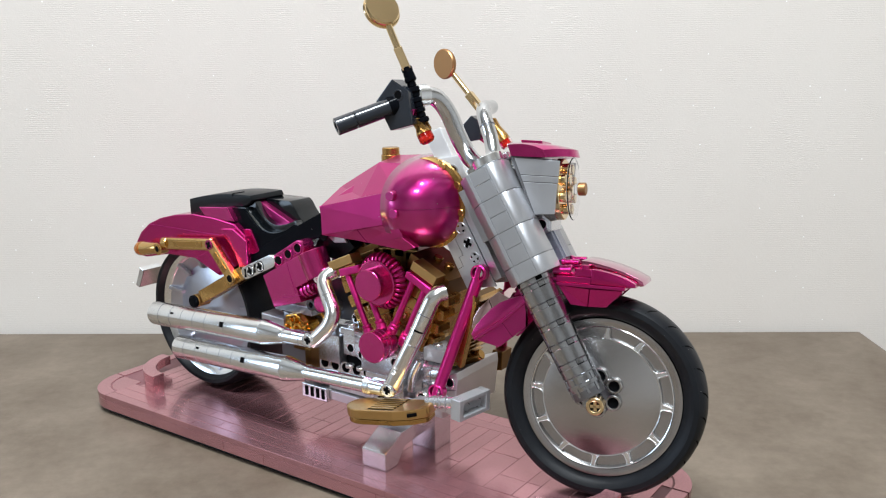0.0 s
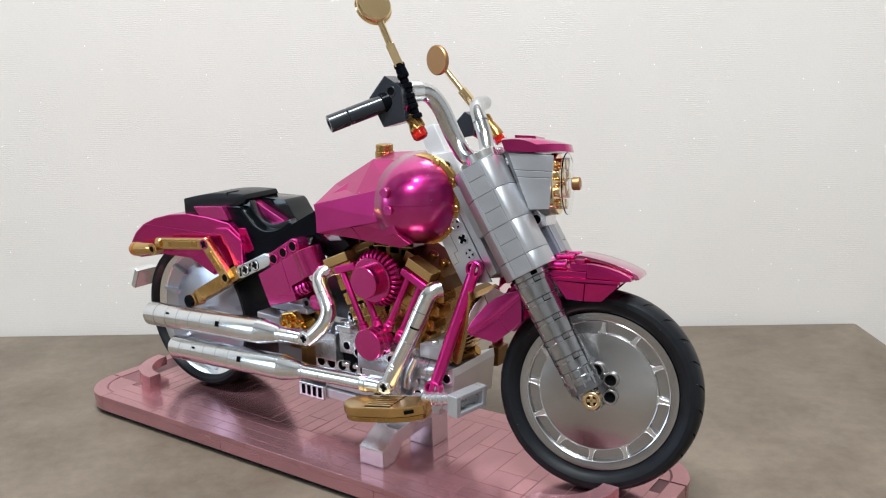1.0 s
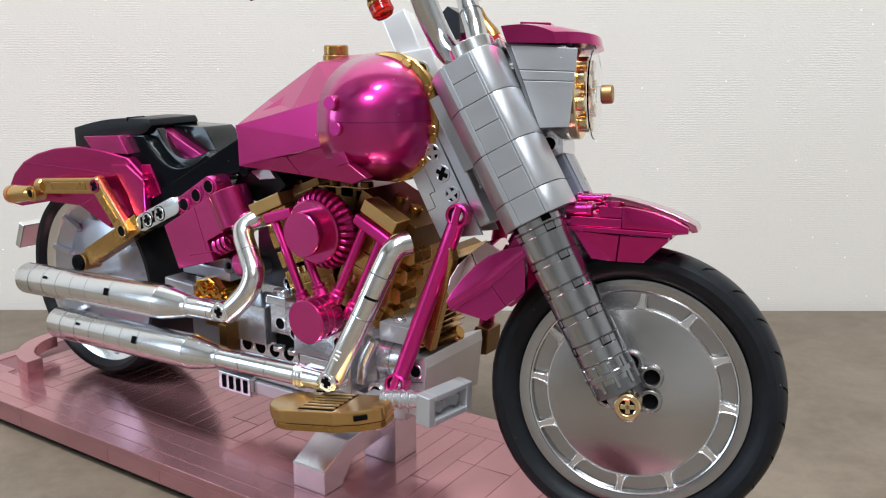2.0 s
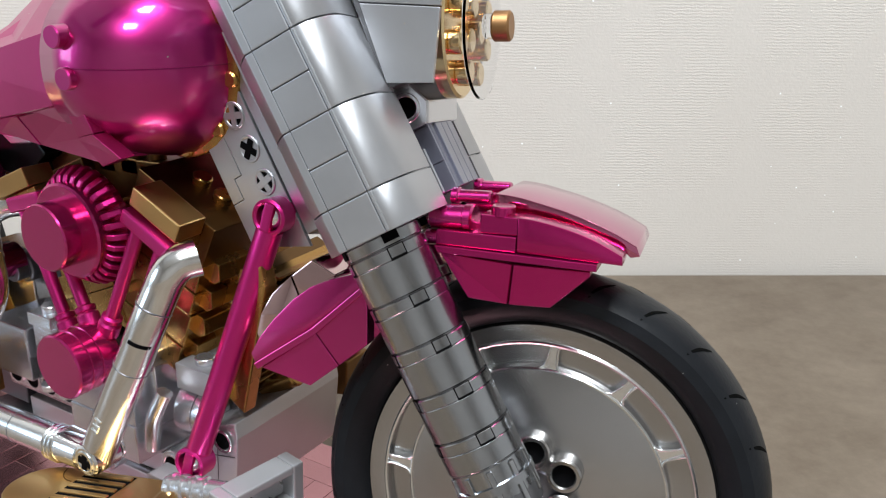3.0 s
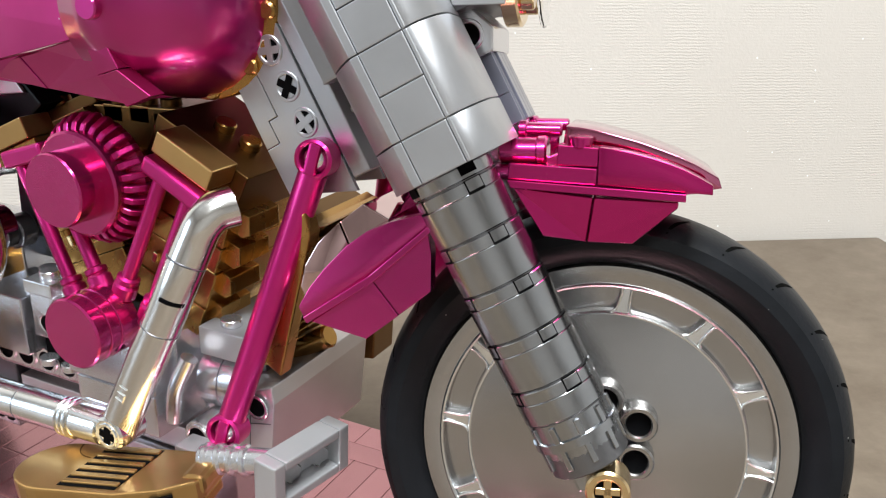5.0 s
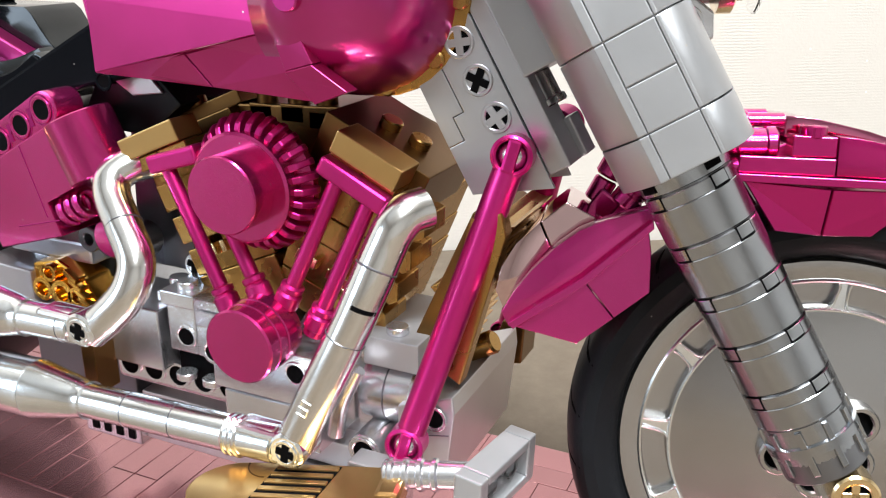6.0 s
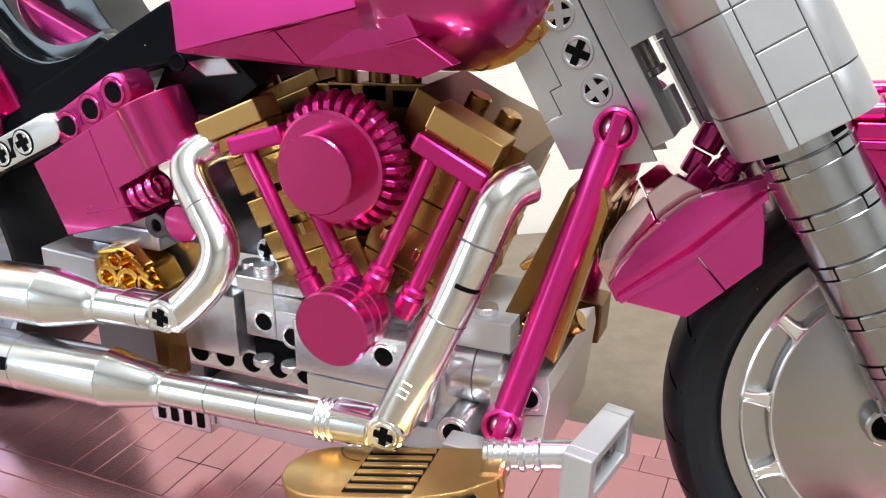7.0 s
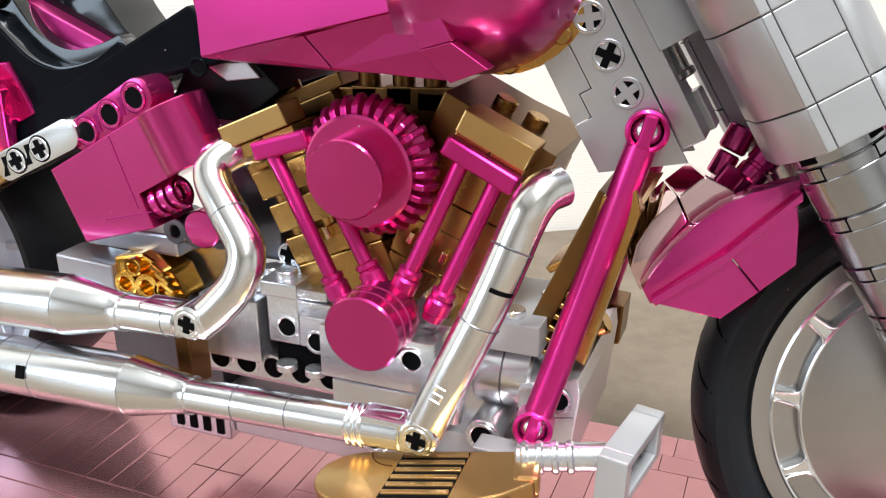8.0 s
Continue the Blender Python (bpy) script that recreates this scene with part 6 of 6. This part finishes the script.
def beam_between(a, b, wide, deep, y, over=0.0, bevel=1.2, seg=3):
    """A bar in a plane of constant y between two (x, z) points, with over beyond each."""
    a, b = Vector((a[0], y, a[1])), Vector((b[0], y, b[1]))
    d = b - a
    return box((d.length + 2 * over, deep, wide), Matrix.Translation((a + b) / 2) @ Matrix.Rotation(math.atan2(-d.z, d.x), 4, "Y"), bevel, seg)


for sgn in (-1, 1):
    flip_y = I4 if sgn < 0 else Matrix.Diagonal((1, -1, 1, 1))
    arm = part("signal_arm", join(beam_between((-279, 92.6), (-239.6, 96.3), 7.2, 4.6, -27.6, 2.6), beam_between((-239.6, 96.3), (-223.3, 78.0), 7.2, 4.6, -27.5, 3.0)), GOLD_ARM, bike, "bright gold rear signal arm", flip_y)
    part("arm_groove", join(beam_between((-272, 93.3), (-246, 95.7), 3.4, 0.5, -30.0, 0, 0.2), beam_between((-235.6, 91.8), (-227.0, 82.2), 3.4, 0.5, -29.9, 0, 0.2)), GOLD, arm, "", flip_y)
    side_hole(-239.6, 96.3, -30.0, arm, PINK, 2.4, True, flip_y)
    side_hole(-223.3, 78.0, -30.0, arm, GOLD_ARM, 2.4, False, flip_y)
    part("signal_body", join(lathe([(2.2, 0), (3.4, 2), (3.6, 7), (4.3, 16), (4.3, 19), (0, 19)], mat_to((-286.0, -29.0, 88.8), (-306.0, -28.0, 86.0)), 28), rod(3.8, (-286.0, -25.5, 88.6), (-286.0, -32.0, 88.6), 0.4, 24), rod(3.7, (-283.5, -28, 92.2), (-279.0, -28, 92.6), 0.4, 24)), GOLD_ARM, arm, "gold signal lamp body", flip_y)
    part("signal_lens", lathe([(4.1, 0), (4.5, 0.6), (4.5, 4.0), (3.4, 6.2), (0, 6.8)], mat_to((-304.4, -28.1, 86.2), (-315.0, -27.6, 84.8)), 28), AMBER, arm, "clear amber signal lens", flip_y)
    side_hole(-286.0, 88.6, -32.0, arm, GOLD, 2.0, False, flip_y)
    swing = part("swing_arm", join(beam_between((-215.5, 82.0), (-254.0, 61.4), 8.0, 7.6, -23.6, 0, 0.5), rod(4.1, (-258.8, -18.5, 58.5), (-258.8, -27.8, 58.5), 0.4, 28)), GOLD, bike, "antique gold swing arm", flip_y)
    part("axle_end", rod(3.9, (-258.8, -27.6, 58.5), (-258.8, -29.6, 58.5), 0.3, 28), BLACK, swing, "black axle end", flip_y)
    side_hole(-258.8, 58.5, -29.6, swing, BLACK, 2.3, False, flip_y)
    lift = part("swing_link", lift_beam((-211.8, 82.6), (-191.0, 92.1), 3.7, -27.8, -20.4), CHROME, bike, "silver beam with axle holes", flip_y)
    for x, z in ((-207.9, 84.4), (-199.7, 88.1)):
        side_hole(x, z, -27.9, lift, CHROME, 2.3, True, flip_y, 66)
        part("hole_groove", lathe([(2.95, 0.0), (2.95, 0.14), (3.3, 0.14), (3.3, 0.0)], flip_y @ at(x, -27.8, z, 90), 28), RECESS_SHADE, lift)
    # near-black plates on the link stand for the shade in its recesses
    for x, z in ((-203.8, 86.3), (-211.9, 82.6)):
        part("beam_recess_shade", prism([(x - 0.9, z - 2.8), (x + 0.9, z - 2.2), (x + 0.25, z), (x + 0.9, z + 2.8), (x - 0.9, z + 2.2), (x - 0.25, z)], -27.95, -27.7, I4, 0), RECESS_SHADE, lift, "", flip_y)

# --- radiator behind the strut
seat_of[0] = BODY
rad_m = Matrix.Translation((-71.2, -13, 68)) @ Matrix.Rotation(radians(23.5), 4, "Y")
rad = part("radiator", span(-5.5, -1.4, -1.0, 22, -19.5, 17, rad_m, 0.3), BRONZE_SHADED_GOLD, bike, "gold finned radiator")
part("radiator_plate", prism([(-67.5, 86.5), (-61.4, 88.5), (-60.4, 84.0), (-69.2, 50.6), (-75.4, 54.4)], -20.4, -16.5, I4, 0.4), GOLD, rad)
for k in range(14):
    z0 = -21.0 + 2.9 * k
    part("radiator_fin", prism([(-1.4, z0), (1.2, z0 + 0.2), (3.0, z0 + 1.3), (3.2, z0 + 2.4), (2.2, z0 + 1.6), (0.6, z0 + 1.2), (-1.4, z0 + 1.2)], -1.5, 23.0, rad_m, 0.15, 1), GOLD, rad)
part("radiator_stay", prism([(-80.4, 66.6), (-75.6, 70.0), (-74.6, 68.6), (-79.4, 65.4)], -10, 4, I4, 0.3), GOLD, rad)

part("radiator_pipe", rod(2.7, (-79.5, -2.0, 46.5), (-68.5, -2.0, 53.0), 0.5, 24), GOLD, rad)
part("radiator_bracket", prism([(-78.0, 36.6), (-69.0, 38.0), (-68.4, 48.0), (-74.0, 48.6)], 18.0, 28.0, I4, 0.4), BRONZE_SHADED_GOLD, rad, "dark bronze bracket")
part("link_pin", join(rod(1.5, (-65.5, -8.5, 91.0), (-60.5, -8.5, 92.7), 0.3, 20), rod(2.0, (-62.0, -8.5, 92.2), (-60.5, -8.5, 92.7), 0.3, 20)), GUNMETAL, bike, "dark steel link pin")

# --- floorboard, brake pedal
PEG = at(-92.4, -48.0, 36.0, 0, -6.0, 13.0) @ Matrix.Diagonal((0.94, 0.94, 1, 1))
half = []
for k in range(13):
    a = radians(90 + 180 * k / 12)
    half.append((-12.5 + 10.4 * math.cos(a) * 1.0, 9.4 * math.sin(a)))
outline = half + [(6, -9.2), (15, -6.6), (21.5, -2.2), (22.4, 0.0), (22.4, 8.4), (21.0, 9.4)]
board = part("floorboard", up(outline, -4.6, 0.0, 0.5), GOLD_SATIN, bike, "antique gold ribbed floorboard", PEG)
part("board_under", up([(x * 0.97, y * 0.94) for x, y in outline], -7.4, -4.9, 0.5), GOLD, board, "", PEG)
for k in range(6):
    y = 7.2 - 2.6 * k
    part("slat", span(-6.8 + 0.18 * y, 6.8 + 0.18 * y, y - 0.72, y + 0.72, -0.9, 0.5, PEG, 0.25), GOLD_SATIN, board)
# dark plate on the board, painted as the shade between the slats
part("slat_well", up([(-8.4, -7.4), (5.6, -7.4), (8.4, 8.4), (-5.6, 8.4)], 0.02, 0.14, 0), RECESS_SHADE, board, "dark plate for the shade in the slots", PEG)
part("board_arc", lathe([(5.0, -0.1), (5.0, 0.12), (5.25, 0.12), (5.25, -0.1)], PEG @ at(-7.4, 8.8, 0, 0, 0, 180), 16, 90), BRONZE_SHADED_GOLD, board)
part("board_end", span(17.5, 22.8, -1.4, 8.8, -3.6, 0.4, PEG, 1.2), GOLD_SATIN, board)
part("board_slot", box((5.0, 1.2, 1.6), PEG @ at(15.5, -6.6, -2.2, 0, 0, 34), 0.2), RECESS_SHADE, board)
part("board_hook", join(ring(2.2, 3.2, (-110, -46, 27), (-110, -42.5, 27), 24), rod(3.6, (-90, -40, 28.5), (-84, -36, 29.5), 0.4, 24)), GOLD, board)
seat_of[0] = BODY @ Matrix.Translation((-3.8, -4.4, 1.0))
pedal = part("brake_pedal", join(rod(2.8, (-74.0, -33.0, 36.4), (-57.0, -29.0, 38.4), 0.4, 24), rod(1.6, (-74, -28.5, 34.0), (-57, -25.0, 36.0), 0.3, 20)), SILVER, bike, "silver and pale grey brake pedal")
for k in range(4):
    a = Vector((-73.0, -32.8, 36.5)).lerp(Vector((-62, -30.2, 37.8)), k / 4)
    part("pedal_ring", rod(3.3, a, a + Vector((1.5, 0.35, 0.18)), 0.4, 24), SILVER, pedal)
PED = Matrix.Translation((-53.8, -25.5, 37.4)) @ Matrix.Rotation(radians(-9), 4, "Z") @ Matrix.Rotation(radians(2), 4, "Y")
for x0, x1, y0, y1, z0, z1 in ((-2.9, 2.9, -10.8, -7.9, -5.2, 5.2), (-2.9, 2.9, 7.9, 10.8, -5.2, 5.2), (-2.9, 2.9, -7.8, 7.8, 3.2, 5.2), (-2.9, 2.9, -7.8, 7.8, -5.2, -3.2), (-2.9, -1.0, -7.8, 7.8, -3.1, 3.1)):
    part("pedal_block", span(x0, x1, y0, y1, z0, z1, PED, 0.4), PALE_GREY, pedal, "pale grey pedal block")
part("pedal_studs", join(rod(2.2, (-1.6, -4, 0), (1.6, -4, 0), 0.3, 20, PED), rod(2.2, (-1.6, 4, 0), (1.6, 4, 0), 0.3, 20, PED)), CLEAR, pedal)
part("pedal_arm", span(-84, -74, -30, -24, 31.5, 34.5, bevel=0.4), SILVER_SOFT, pedal)

seat_of[0] = I4
# ---------------------------------------------------------------- deck tiles
rng = random.Random(4)
tile_meshes = {}


def inside(x, y, margin=0.0):
    dx = max(BX0 + BR - x, x - (BX1 - BR), 0)
    dy = max(BY0 + BR - y, y - (BY1 - BR), 0)
    return BX0 <= x <= BX1 and BY0 <= y <= BY1 and (not (dx and dy) or math.hypot(dx, dy) <= BR - 8.0)


def tile(x0, x1, y0, y1):
    if not all(inside(x, y) for x in (x0 + 0.2, x1 - 0.2) for y in (y0 + 0.2, y1 - 0.2)):
        return
    key = (round(x1 - x0, 1), round(y1 - y0, 1))
    if key not in tile_meshes:
        tile_meshes[key] = mesh_of(box((key[0] - 0.12, key[1] - 0.12, 3.2), I4, 0.24, 2), ROSE)
    shared("tile", tile_meshes[key], base, at((x0 + x1) / 2, (y0 + y1) / 2, -1.6 + rng.uniform(-0.04, 0.04)))


def row_along(y0, y1, lengths, start, stop):
    x = start
    while x < stop - 4:
        n = min(rng.choice(lengths), stop - x)
        tile(x, x + n, y0, y1)
        x += n


deck_rows = ((BY0, -55.7), (-55.7, -47.7), (-47.7, -39.7), (-39.7, -31.7), (27.0, 35.0), (35.0, BY1))
for i, (y0, y1) in enumerate(deck_rows):
    near_edge = y0 < -47 or y0 > 34
    row_along(y0, y1, (48, 48, 32) if near_edge else (32, 48, 24), (BX0 + BR if near_edge else BX0 + 8), (BX1 - BR if near_edge else BX1 - 8))
x = -88.0 - 8 * 28
while x < BX1 - 8:
    w = rng.choice((8, 8, 8, 16))
    if x < -176 or -90 < x < -64:
        w = 8
    cuts = rng.choice(((-31.7, -16.0, 27.0), (-31.7, 27.0), (-31.7, 4.0, 27.0)))
    for y0, y1 in zip(cuts, cuts[1:]):
        tile(x, min(x + w, BX1 - 8), y0, y1)
    x += w
for x0, x1 in ((BX0, BX0 + 8), (BX1 - 8, BX1)):
    for y0, y1 in ((-34, -10), (-10, 17)):
        tile(x0, x1, y0, y1)
